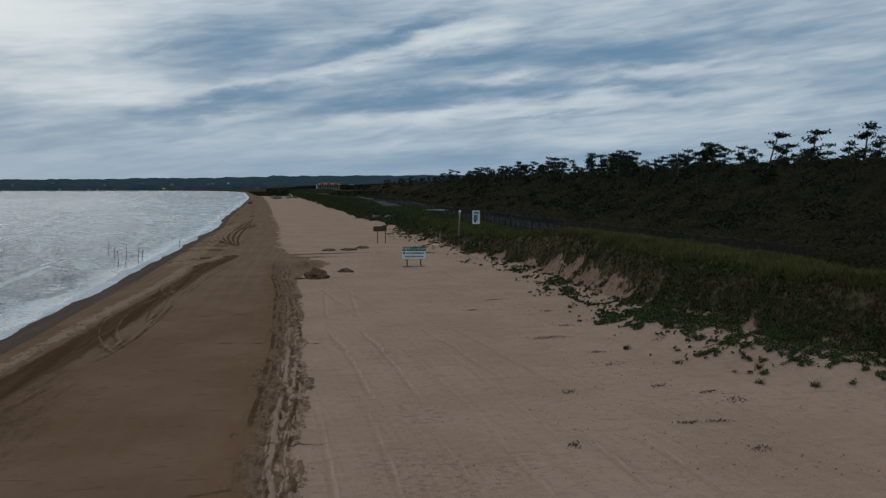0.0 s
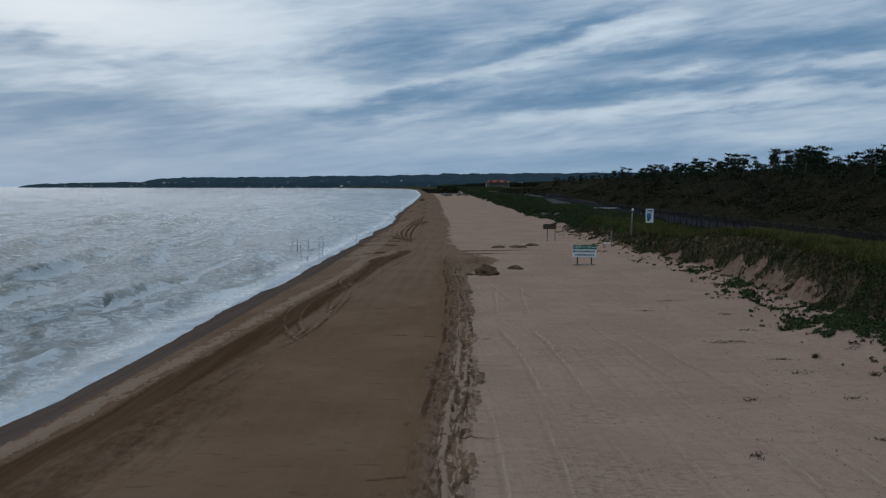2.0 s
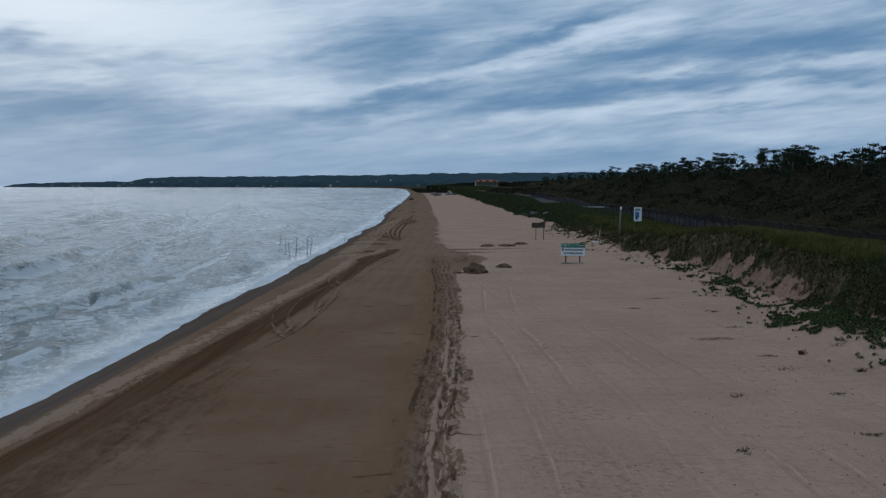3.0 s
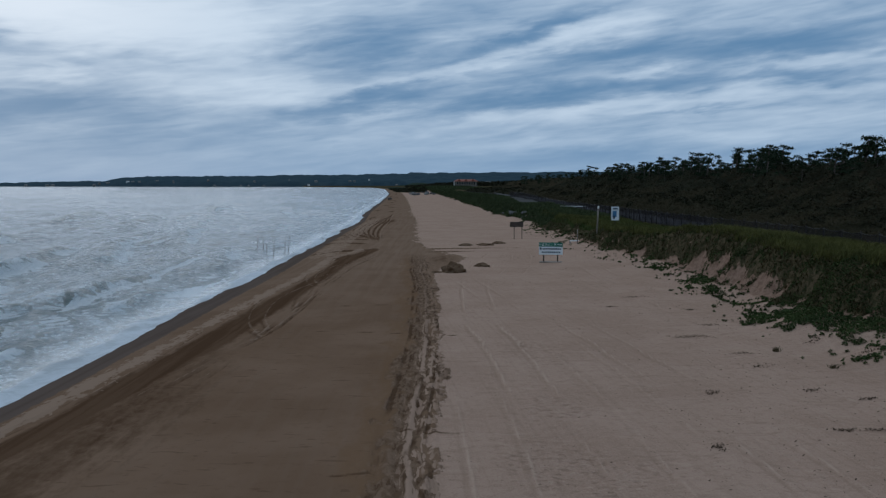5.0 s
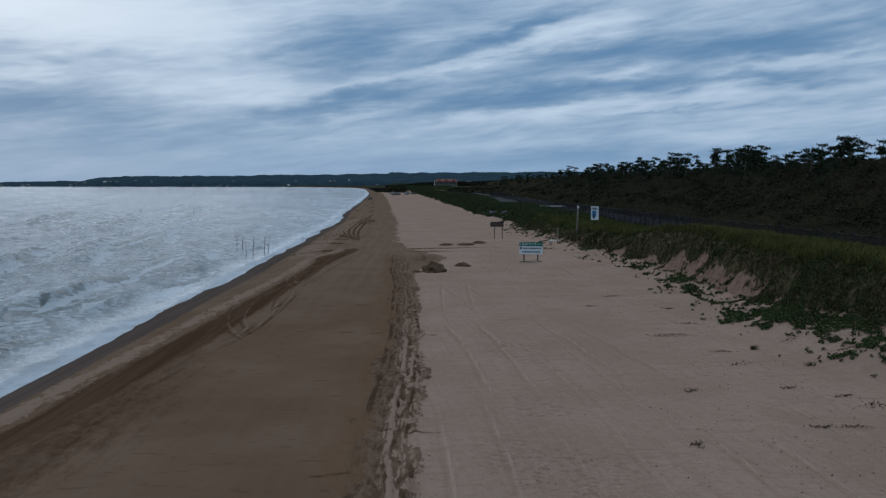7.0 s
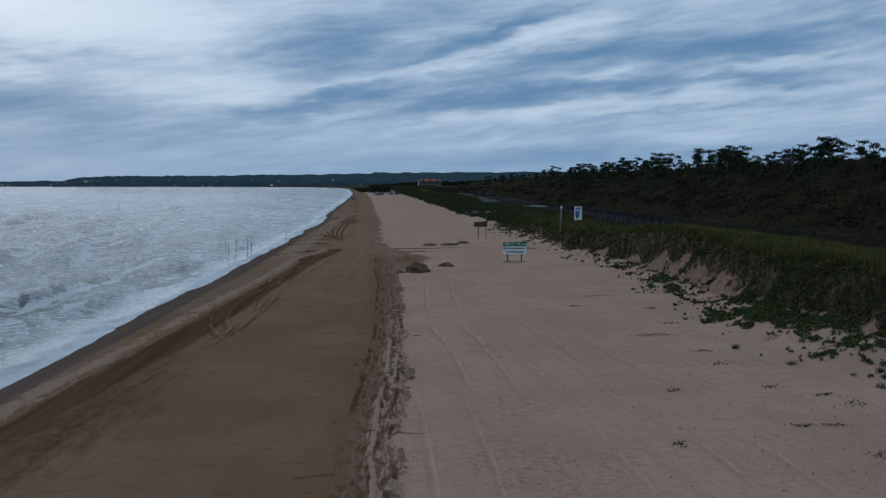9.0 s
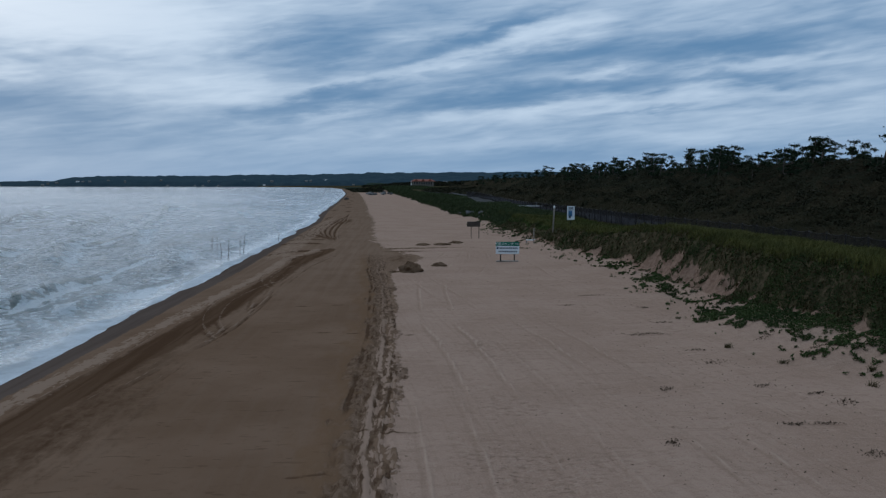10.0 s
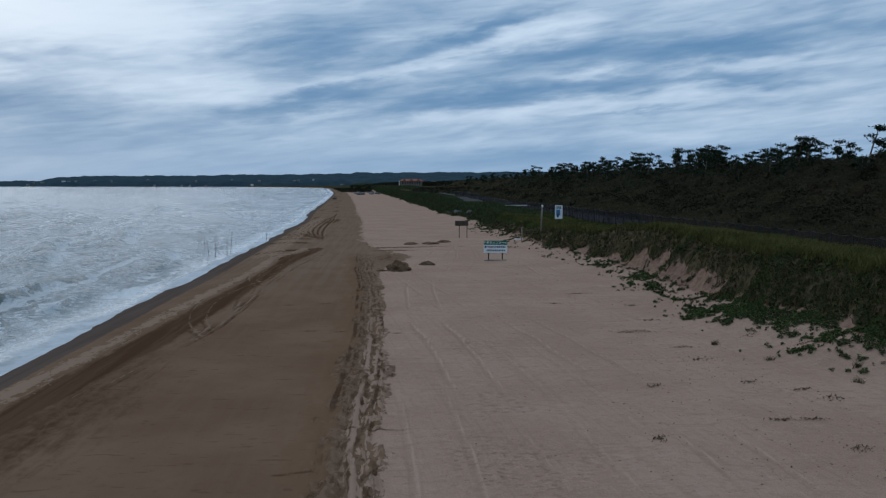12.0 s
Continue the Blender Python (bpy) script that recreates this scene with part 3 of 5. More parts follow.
    for yc, w in GULLIES:
        g = np.exp(-((y - yc + 0.6 * (u - 16) + 2.0 * (fbm(x / 1.5, y / 1.5, 29) - 0.5)) / w) ** 2)
        d = d - 0.5 * g
        bare = np.maximum(bare, g)
    crest = bank_crest(y) + 0.8 * (fbm(x / 6, y / 6, 33) - 0.5) + 1.2 * (fbm(x / 14, y / 18, 39) - 0.5) * step(105, 150, y)
    crest = crest - 0.25 * step(3.5, 8, d)
    apron = 1 - step(31, 40, y)
    far_side = step(100, 130, y)
    rise = 0.75 + 0.35 * apron + 0.3 * far_side
    skirt = rise * step(-0.8 - 1.3 * apron - 0.6 * far_side, 2.6 + 0.8 * far_side, d)
    z = z + skirt + (crest - rise - 0.1) * step(1.2, 3.1 + 2.2 * far_side, d)
    z = z + step(1.0, 2.0, d) * (1 - step(3.0, 4.0, d)) * 0.5 * (fbm(x / 0.8, y / 0.8, 34) - 0.5)
    # behind it: hollow with the road, then the rising wooded dune
    back = step(23.0, 26.5, u)
    floor_z = np.interp(u, [20, 34, 60, 110, 300, 5000], [1.45, 1.5, 4.0, 5.2, 5.0, 6.0]) + 0.5 * (fbm(x / 14, y / 14, 35) - 0.5) * step(36, 44, u)
    floor_z = floor_z + step(150, 215, y) * 1.3 * (1 - step(38, 50, u))
    floor_z = np.where(y > 600, np.maximum(floor_z, np.interp(y, [600, 850], [1.5, 5.5])), floor_z)
    z = z * (1 - back) + floor_z * back
    soil = step(0.8, 1.8, d + 0.1 * apron + 1.9 * (fbm(x / 1.3, y / 1.3, 36) - 0.5))
    soil = soil * (1 - 0.7 * bare * (1 - step(1.5, 2.0, d)))
    soil = np.where(y > 100, np.maximum(soil, step(0.0, 1.6, d + 2.4 * (fbm(x / 2.5, y / 6, 40) - 0.5))), soil)
    soil = np.maximum(soil, step(680, 900, y) * step(-4, 0, u))
    soil = soil * (1 - 0.7 * step(0.64, 0.72, fbm(y / 1.6, d * 2.2, 37)) * (1 - step(1.8, 2.8, d)) * (1 - step(70, 110, y)) * step(30, 40, y))
    scarp = step(38, 41, y) * (1 - step(53, 57, y)) * step(0.42, 0.55, fbm(y / 2.6, y * 0, 41)) * (1 - step(1.55, 2.1, d + 2.0 * (fbm(y / 1.6, d * 1.5, 38) - 0.5)))
    soil = soil * (1 - 0.95 * scarp)
    mound = np.exp(-((y - 138) / 8) ** 2) * (1 - step(2.6, 4.5, d))
    soil = soil * (1 - 0.7 * mound)
    return dict(z=z, wet=wet, churn=np.clip(1.25 * churn, 0, 1), soil=soil, bank=d, strip=strip, across=across, torn=torn, pale=pale, rut=np.clip(marks * dry, 0, 1), crest=crest_ * dry, tread=tread * dry, track=track)


def spaced(*legs):
    """Grid lines: (from, to, first step, growth) one after the other."""
    out = [legs[0][0]]
    for a, b, d, grow in legs:
        v = a
        while v < b - 1e-6:
            v = min(v + d, b)
            d *= grow
            out.append(v)
    return np.array(out)


def sheet(name, gx, gy, gz, attrs, mat):
    """A mesh from a grid of places, with point attributes."""
    rows, cols = gx.shape
    mesh = bpy.data.meshes.new(name)
    index = np.arange(rows * cols).reshape(rows, cols)
    quads = np.stack([index[:-1, :-1], index[:-1, 1:], index[1:, 1:], index[1:, :-1]], -1).reshape(-1, 4)
    mesh.from_pydata(np.stack([gx, gy, gz], -1).reshape(-1, 3).tolist(), [], quads.tolist())
    for key, values in attrs.items():
        mesh.attributes.new(key, "FLOAT", "POINT").data.foreach_set("value", values.astype(np.float32).ravel())
    mesh.polygons.foreach_set("use_smooth", [True] * len(mesh.polygons))
    mesh.materials.append(mat)
    return new(name, mesh)


us = spaced((-90, -16, 6.0, 0.94), (-16, -11.5, 0.25, 1), (-11.5, -5.4, 0.07, 1), (-5.4, -2.4, 0.3, 1), (-2.4, 1.4, 0.065, 1), (1.4, 11.5, 0.09, 1), (11.5, 12, 0.16, 1),
            (12, 24, 0.15, 1), (24, 40, 0.6, 1), (40, 140, 2.5, 1.02), (140, 4600, 10, 1.18))
ys = spaced((-400, 8, 60, 0.87), (8, 60, 0.085, 1.007), (60, 260, 0.5, 1.012), (260, 4990, 4.0, 1.06))
vv, uu = np.meshgrid(ys, us, indexing="ij")
gx = uu + coast(vv)
plan = fields(gx, vv)
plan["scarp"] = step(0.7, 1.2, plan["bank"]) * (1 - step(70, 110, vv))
plan["shore"] = 1 - step(-11.9, -10.6, uu)
GROUND_KEYS = ("wet", "churn", "soil", "strip", "across", "torn", "pale", "rut", "crest", "tread", "track", "scarp", "shore")
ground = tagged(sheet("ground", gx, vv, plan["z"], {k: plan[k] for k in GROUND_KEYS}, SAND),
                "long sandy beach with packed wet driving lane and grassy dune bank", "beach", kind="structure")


def surface(x, y, *keys):
    """Values of the ground sheet at places of the plan."""
    x, y = np.atleast_1d(np.asarray(x, float)), np.atleast_1d(np.asarray(y, float))
    u = x - coast(y)
    i = np.clip(np.searchsorted(ys, y) - 1, 0, len(ys) - 2)
    j = np.clip(np.searchsorted(us, u) - 1, 0, len(us) - 2)
    f, g = np.clip((y - ys[i]) / (ys[i + 1] - ys[i]), 0, 1), np.clip((u - us[j]) / (us[j + 1] - us[j]), 0, 1)
    out = []
    for k in keys:
        a = plan[k]
        out.append((a[i, j] * (1 - g) + a[i, j + 1] * g) * (1 - f) + (a[i + 1, j] * (1 - g) + a[i + 1, j + 1] * g) * f)
    return out


def ground_z(x, y):
    return surface(x, y, "z")[0]


SEA_Z = -0.35


# breakers: y and distance from the coast line at both ends, bow, height, froth
BREAKERS = [(47, -29.6, 84, -38.0, 0.8, 0.85, 0.35), (60, -25.0, 98, -36.1, -0.9, 0.70, 1.0), (50, -17.0, 84, -22.0, 0.7, 0.42, 0.45), (29, -15.6, 52, -16.5, 0.5, 0.30, 0.35),
            (33, -21.2, 60, -21.8, 0.9, 0.50, 0.25), (136, -63, 192, -75, 1.5, 0.95, 0.35), (36, -25.0, 49, -26.6, -0.4, 0.50, 1.0), (83, -25.6, 122, -35.6, -1.0, 0.65, 0.9),
            (98, -21.5, 138, -26, 0.8, 0.45, 0.5), (118, -44, 165, -53, -1.2, 0.80, 0.45), (60, -41, 104, -53, 1.0, 0.85, 0.25), (150, -27, 205, -36, 1.0, 0.50, 0.6),
            (200, -50, 275, -68, 2.0, 0.95, 0.5)]


def build_sea():
    u = -spaced((10.0, 15.0, 0.10, 1), (15.0, 60.0, 0.14, 1.012), (60.0, 4700, 0.9, 1.024))[::-1]
    y = spaced((-300, 8, 50, 0.87), (8, 60, 0.12, 1.008), (60, 400, 0.65, 1.014), (400, 4990, 6.0, 1.05))
    vy, vu = np.meshgrid(y, u, indexing="ij")
    x = vu + coast(vy)
    off = -12.3 - vu
    open_sea = step(1.0, 7.0, off)
    slant = 0.20 * vy * off / (off + 14.0)
    phase = off - slant + 6.0 * (fbm(vu / 30, vy / 36, 51) - 0.5) + 1.2 * (fbm(vu / 6, vy / 6, 52) - 0.5)
    far = np.hypot(x, vy)
    calm_far = 1 - 0.7 * step(200, 900, far)
    z, foam = np.zeros_like(x), np.zeros_like(x)
    for length, amp, seed in ((16.0, 0.28, 53), (9.0, 0.20, 54), (4.2, 0.12, 55)):
        turn = 2 * np.pi * phase / length + seed
        turn = turn + 0.7 * np.sin(turn)
        crest = np.exp((12.0 if length > 6 else 5.0) * (np.cos(turn) - 1))
        sets = step(0.42, 0.58, fbm(vu / 12, vy / 34, seed))
        z += amp * crest * sets
        spill = 1.3 * np.exp(40.0 * (np.cos(turn + 0.75) - 1)) + 0.25 * np.exp(2.5 * (np.cos(turn - 0.9) - 1)) * fbm(vu / 1.5, vy / 1.5, seed + 5)
        foam = np.maximum(foam, (1.0 if length > 6 else 0.45) * sets * spill * step(0.50, 0.66, fbm(vu / 5, vy / 7, seed + 9)))
    for k, (ya, ua, yb, ub, bow, tall, froth) in enumerate(BREAKERS):
        f = (vy - ya) / (yb - ya)
        inside = step(0.0, 0.22, f) * (1 - step(0.75, 1.0, f))
        e = vu - (ua + (ub - ua) * f + bow * np.sin(np.pi * np.clip(f, 0, 1)) + 1.6 * (fbm(vy / 9, vy * 0 + k, 67) - 0.5) + 0.4 * (fbm(vy / 3, vy * 0 + k, 68) - 0.5))
        size = 1 + np.clip(vy - 60, 0, 200) / 120
        z += 0.85 * tall * inside * (0.75 + 0.5 * fbm(vy / 7, vy * 0 + k, 69)) * np.where(e < 0, np.exp(-(e / (2.2 * size)) ** 2), np.exp(-(e / (0.85 * size)) ** 2))
        broken = step(0.62 - 0.34 * froth, 0.74 - 0.34 * froth, fbm(vy / 6, vy * 0 + k, 70))
        foam = np.maximum(foam, 1.15 * inside * broken * np.exp(-((e - 1.2 * size - 0.8 * (fbm(vu / 0.9, vy / 1.3, 71) - 0.5)) / (0.5 * size)) ** 2))
        foam = np.maximum(foam, 0.16 * froth * inside * np.exp(-((e + 2.0 * size) / (1.6 * size)) ** 2))
    # short steep chop
    for size, amp, seed in ((2.6, 0.12, 151), (1.2, 0.08, 152), (0.6, 0.04, 153)):
        z += amp * (1 - np.abs(2 * fbm(vu / size, vy / (size * 1.5), seed, 3) - 1)) ** 2.0 * (1 - step(50 * size, 130 * size, far))
    z += 0.16 * (fbm(vu / 2.2, vy / 3.0, 56) - 0.5)
    z *= open_sea * calm_far
    # steep fronts without froth: their shade is put into the water colour
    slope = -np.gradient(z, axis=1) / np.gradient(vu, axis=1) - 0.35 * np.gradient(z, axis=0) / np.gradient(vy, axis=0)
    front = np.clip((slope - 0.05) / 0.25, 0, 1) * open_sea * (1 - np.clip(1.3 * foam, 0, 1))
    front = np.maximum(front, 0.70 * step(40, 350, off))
    # the last thin sheet of water runs out on the sand
    run = 1.1 * (fbm(vy / 9, vy * 0, 58) - 0.5) + 0.3 * (fbm(vy / 1.4, vy * 0, 59) - 0.5)
    swash = 1 - step(1.2, 4.5, off + 2.0 * (fbm(vu / 2, vy / 4, 60) - 0.5))
    film = 1 - step(0.8, 1.7, off + 1.6 * (fbm(vu / 3, vy / 6, 62) - 0.5) + 0.8 * (fbm(vu / 0.7, vy / 1.2, 63) - 0.5))
    foam = np.maximum(foam, 0.55 * np.exp(-((off - 0.15 + run) / 0.18) ** 2))
    # a low broken line of surf behind the thin sheet
    surf = np.exp(-((off - 3.6 - 2.4 * (fbm(vy / 11, vy * 0, 64) - 0.5)) / 0.35) ** 2) * step(0.42, 0.58, fbm(vy / 7, vy * 0, 65)) * (1 - step(90, 160, vy))
    z += 0.20 * surf
    foam = np.maximum(foam, 0.5 * surf * step(0.45, 0.6, fbm(vu / 0.8, vy / 1.5, 66)))
    foam = foam + 0.16 * step(0.36, 0.60, fbm(vu / 14, vy / 30, 61)) * (1 - 0.9 * step(60, 400, off)) + 0.10 * (1 - step(4, 20, off))
    lift = -0.11 * run * (1 - step(0.5, 3.5, off))
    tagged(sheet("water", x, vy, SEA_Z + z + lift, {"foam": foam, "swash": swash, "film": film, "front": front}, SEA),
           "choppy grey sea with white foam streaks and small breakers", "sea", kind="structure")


build_sea()


def ridge(name, label, azimuths, heights, near, far, mat, count, seed, bumps, kind="structure"):
    """Wooded land on the horizon: a broad ridge along an arc round the bay."""
    az = np.radians(np.linspace(azimuths[0], azimuths[-1], count))
    top = np.interp(np.degrees(az), azimuths, heights)
    prof = [(0.0, 0.0), (0.02, 0.30), (0.15, 0.48), (0.35, 0.72), (0.6, 0.92), (0.8, 1.0), (1.0, 0.6)]
    r = np.array([near + (far - near) * p for p, _ in prof])
    h = np.array([q for _, q in prof])
    aa, rr = np.meshgrid(az, r, indexing="ij")
    hh = top[:, None] * h[None, :]
    x, y = rr * np.sin(aa), rr * np.cos(aa)
    clump = fbm(x / (bumps * 5), y / (bumps * 5), seed, 5)
    z = hh + np.minimum(hh * 0.5, bumps) * (clump - 0.45) * 1.6 - 1.0
    return tagged(sheet(name, x, y, z, {}, mat), label, "hills", kind=kind)


ridge("backdrop_hills", "dark wooded hills round the far side of the bay, blue with painted haze", [-29.3, -28.6, -27, -24, -22, -21, -20, -14.4, -7, 0.6, 10, 20, 60],
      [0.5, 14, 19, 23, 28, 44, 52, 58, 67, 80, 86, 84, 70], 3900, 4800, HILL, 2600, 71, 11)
ridge("backdrop_woods", "dark flat belt of woods behind the beach", [-3.9, -3.0, -2, 1, 4, 8, 14, 30, 60], [0.5, 7, 12, 15, 17, 18, 18, 18, 16],
      1500, 2500, WOODS, 1500, 72, 5)

# ---- builders ----


def arrays(name, verts, faces, mat, smooth=False):
    """A mesh from numpy arrays of vertices and equal-sided faces."""
    mesh = bpy.data.meshes.new(name)
    n, k = faces.shape
    mesh.vertices.add(len(verts))
    mesh.vertices.foreach_set("co", verts.astype(np.float32).ravel())
    mesh.loops.add(n * k)
    mesh.loops.foreach_set("vertex_index", faces.astype(np.int32).ravel())
    mesh.polygons.add(n)
    mesh.polygons.foreach_set("loop_start", np.arange(0, n * k, k, dtype=np.int32))
    mesh.update(calc_edges=True)
    mesh.validate()
    if smooth:
        mesh.polygons.foreach_set("use_smooth", [True] * n)
    mesh.materials.append(mat)
    return mesh


def part(name, bm, mat, parent=None, label=""):
    """Links a bmesh as one mesh object under a thing or a part."""
    mesh = bpy.data.meshes.new(name)
    bm.to_mesh(mesh)
    bm.free()
    mesh.materials.append(mat)
    ob = new(name, mesh)
    ob.parent = parent
    return tagged(ob, label) if label else ob


def thing(name, m, label, category, group="", kind=""):
    ob = new(name)
    ob.empty_display_size = 0.2
    ob.matrix_world = m
    return tagged(ob, label, category, group, kind)


def block(size, at=(0, 0, 0), bevel=0.01, turn=None, bm=None):
    """A box with softened edges, centred on at."""
    bm = bm or bmesh.new()
    m = Matrix.Translation(at) @ (turn or Matrix()) @ Matrix.Diagonal((*size, 1))
    made = bmesh.ops.create_cube(bm, size=1, matrix=m)["verts"]
    if bevel:
        edges = list({e for v in made for e in v.link_edges})
        bmesh.ops.bevel(bm, geom=edges, offset=bevel, segments=1, affect="EDGES")
    return bm


def tube(points, radii, sides=8, bm=None, cap=True):
    """A tapered tube along points."""
    bm = bm or bmesh.new()
    rings = []
    for i, p in enumerate(points):
        p = Vector(p)
        a, b = Vector(points[max(i - 1, 0)]), Vector(points[min(i + 1, len(points) - 1)])
        d = (b - a).normalized()
        side = d.cross(Vector((0.31, 0.95, 0.05))).normalized()
        other = d.cross(side)
        rings.append([bm.verts.new(p + radii[i] * (side * math.cos(2 * math.pi * k / sides) + other * math.sin(2 * math.pi * k / sides))) for k in range(sides)])
    for r, s in zip(rings, rings[1:]):
        for k in range(sides):
            bm.faces.new((r[k], r[(k + 1) % sides], s[(k + 1) % sides], s[k])).smooth = True
    if cap:
        bm.faces.new(rings[0][::-1])
        bm.faces.new(rings[-1])
    bmesh.ops.recalc_face_normals(bm, faces=bm.faces)
    return bm


def rock(radius, squash, seed, rough=0.35, level=2, peak=0.0):
    """A lump with an uneven outline."""
    bm = bmesh.new()
    bmesh.ops.create_icosphere(bm, subdivisions=level, radius=radius)
    for v in bm.verts:
        v.co.z += peak * radius * max(0.0, v.co.z / radius) ** 3
        k = 1 + rough * (noise.noise(v.co * (1.6 / radius) + Vector((seed * 3.1, seed, 0))) + 0.5 * noise.noise(v.co * (4.5 / radius) + Vector((seed, 0, seed * 2.3))))
        v.co = Vector((v.co.x * k, v.co.y * k, v.co.z * k * squash))
    for f in bm.faces:
        f.smooth = True
    return bm


def blades(name, x, y, z, height, width, lean, mat, seed, droop=0.0):
    """Grass: two bent triangles to a blade."""
    rng = np.random.default_rng(seed)
    n = len(x)
    a, b = rng.uniform(0, 2 * np.pi, n), rng.uniform(0, 2 * np.pi, n)
    h = height * rng.uniform(0.5, 1.25, n)
    w = width * rng.uniform(0.6, 1.3, n)
    base = np.stack([x, y, z - 0.03], -1)
    side = np.stack([np.cos(a), np.sin(a), 0 * a], -1) * w[:, None] / 2
    out = np.stack([np.cos(b) * lean + 0.35 * lean, np.sin(b) * lean, np.ones(n)], -1) * h[:, None]
    mid = base + out * np.array([0.35, 0.35, 0.6])
    tip = base + out * np.array([1.0, 1.0, 1.0 - droop])
    verts = np.stack([base - side, base + side, mid + side * 0.7, mid - side * 0.7, tip], 1).reshape(-1, 3)
    i = np.arange(n)[:, None] * 5
    faces = np.concatenate([i + np.array([[0, 1, 2]]), i + np.array([[0, 2, 3]]), i + np.array([[3, 2, 4]])])
    return new(name, arrays(name, verts, faces, mat))


def leaves(name, centre, radius, normal, mat, seed, aspect=0.65):
    """Leaves: a bent four-cornered blade at each centre."""
    rng = np.random.default_rng(seed)
    n = len(centre)
    nrm = normal / np.maximum(np.linalg.norm(normal, axis=1, keepdims=True), 1e-6)
    t = np.cross(nrm, rng.normal(size=(n, 3)))
    t /= np.maximum(np.linalg.norm(t, axis=1, keepdims=True), 1e-6)
    s = np.cross(nrm, t)
    r = np.broadcast_to(radius, (n,))[:, None]
    verts = np.stack([centre - t * r, centre + s * r * aspect + nrm * r * 0.25, centre + t * r, centre - s * r * aspect + nrm * r * 0.25], 1).reshape(-1, 3)
    i = np.arange(n)[:, None] * 4
    faces = np.concatenate([i + np.array([[0, 1, 2]]), i + np.array([[0, 2, 3]])])
    return arrays(name, verts, faces, mat)


def scatter(count, u_range, y_range, seed, power=1.0):
    """Random places on the plan, denser towards small y."""
    rng = np.random.default_rng(seed)
    f = rng.uniform(0, 1, count)
    a, b = y_range
    if power == 1.0:
        y = a * (b / a) ** f
    else:
        y = a + (b - a) * f
    x = rng.uniform(*u_range, count) + coast(y)
    return x, y, rng


GRASS = leafy("dune_grass", (0.062, 0.066, 0.019), (0.112, 0.104, 0.034), (0.044, 0.047, 0.017))
DRY_GRASS = leafy("withered_bank_grass", (0.042, 0.042, 0.018), (0.085, 0.066, 0.033), (0.105, 0.080, 0.042))
CREEPER = leafy("beach_creeper", (0.034, 0.052, 0.018), (0.066, 0.086, 0.030), (0.030, 0.044, 0.017))
TURF = leafy("short_green_turf", (0.050, 0.078, 0.020), (0.080, 0.105, 0.032), (0.040, 0.060, 0.018))
FAR_GRASS = leafy("far_dune_grass", (0.036, 0.050, 0.022), (0.064, 0.076, 0.034), (0.030, 0.041, 0.020))
SCRUB = leafy("dark_scrub", (0.027, 0.028, 0.016), (0.034, 0.033, 0.019), (0.020, 0.020, 0.013))
HEATH = leafy("brown_scrub", (0.034, 0.029, 0.016), (0.041, 0.034, 0.019), (0.026, 0.026, 0.014))
NEEDLES = leafy("pine_needles", (0.019, 0.031, 0.018), (0.041, 0.055, 0.029), (0.024, 0.034, 0.021))
BARK = simple("pine_bark", (0.05, 0.038, 0.03), (0.11, 0.085, 0.07), 5, 0.95, 0.02, stretch=(1, 1, 0.3))
WEED = leafy("dried_seaweed", (0.045, 0.030, 0.020), (0.12, 0.085, 0.058), (0.07, 0.048, 0.032))
ASPHALT = simple("old_asphalt", (0.040, 0.040, 0.044), (0.062, 0.061, 0.066), 1.2, 0.95, 0.004, spec=0.05)
HEAPED = simple("damp_heaped_sand", (0.075, 0.044, 0.024), (0.15, 0.10, 0.066), 3.0, 0.95, 0.03, spec=0.0)
WHITE = simple("weathered_white_paint", (0.62, 0.63, 0.62), (0.78, 0.78, 0.76), 5, 0.5, 0.002)
BOARD = simple("white_sign_face", (0.60, 0.64, 0.66), (0.70, 0.73, 0.74), 3, 0.45, 0.001)
GREEN = simple("green_sign_face", (0.006, 0.115, 0.075), (0.010, 0.14, 0.092), 3, 0.45, 0.001)
INK = simple("dark_blue_print", (0.02, 0.035, 0.06), (0.03, 0.05, 0.08), 5, 0.6, 0.001)
BLUE = simple("blue_print", (0.03, 0.12, 0.25), (0.05, 0.16, 0.3), 5, 0.6, 0.001)
POST = simple("dark_steel_post", (0.010, 0.009, 0.008), (0.022, 0.017, 0.014), 8, 0.7, 0.003, spec=0.2)
TIMBER = simple("weathered_timber", (0.14, 0.12, 0.10), (0.27, 0.235, 0.20), 3, 0.9, 0.01, stretch=(1, 1, 0.15))
BROWN = simple("dark_brown_board", (0.035, 0.026, 0.02), (0.065, 0.05, 0.04), 4, 0.8, 0.004)
CONCRETE = simple("grey_concrete", (0.11, 0.112, 0.11), (0.20, 0.20, 0.19), 2.0, 0.9, 0.01)
ROOF = simple("orange_roof_tiles", (0.17, 0.050, 0.030), (0.25, 0.080, 0.048), 0.8, 0.8, 0.02)
# cream plaster of walls in shade, the shade kept in the colour
SHADED_PLASTER = simple("shaded_cream_plaster", (0.09, 0.082, 0.07), (0.14, 0.13, 0.11), 0.6, 0.9, 0.01)
CREAM = simple("faded_cream_paint", (0.20, 0.18, 0.15), (0.30, 0.27, 0.22), 0.8, 0.85, 0.01)
PANE = simple("dark_window_glass", (0.02, 0.025, 0.03), (0.03, 0.035, 0.04), 1.0, 0.15, 0.0)
STONE = simple("dark_wet_stone", (0.05, 0.05, 0.05), (0.10, 0.098, 0.094), 1.5, 0.9, 0.02)
PATHWAY = simple("worn_grey_path", (0.055, 0.055, 0.055), (0.095, 0.093, 0.088), 0.8, 0.95, 0.01, spec=0.0)
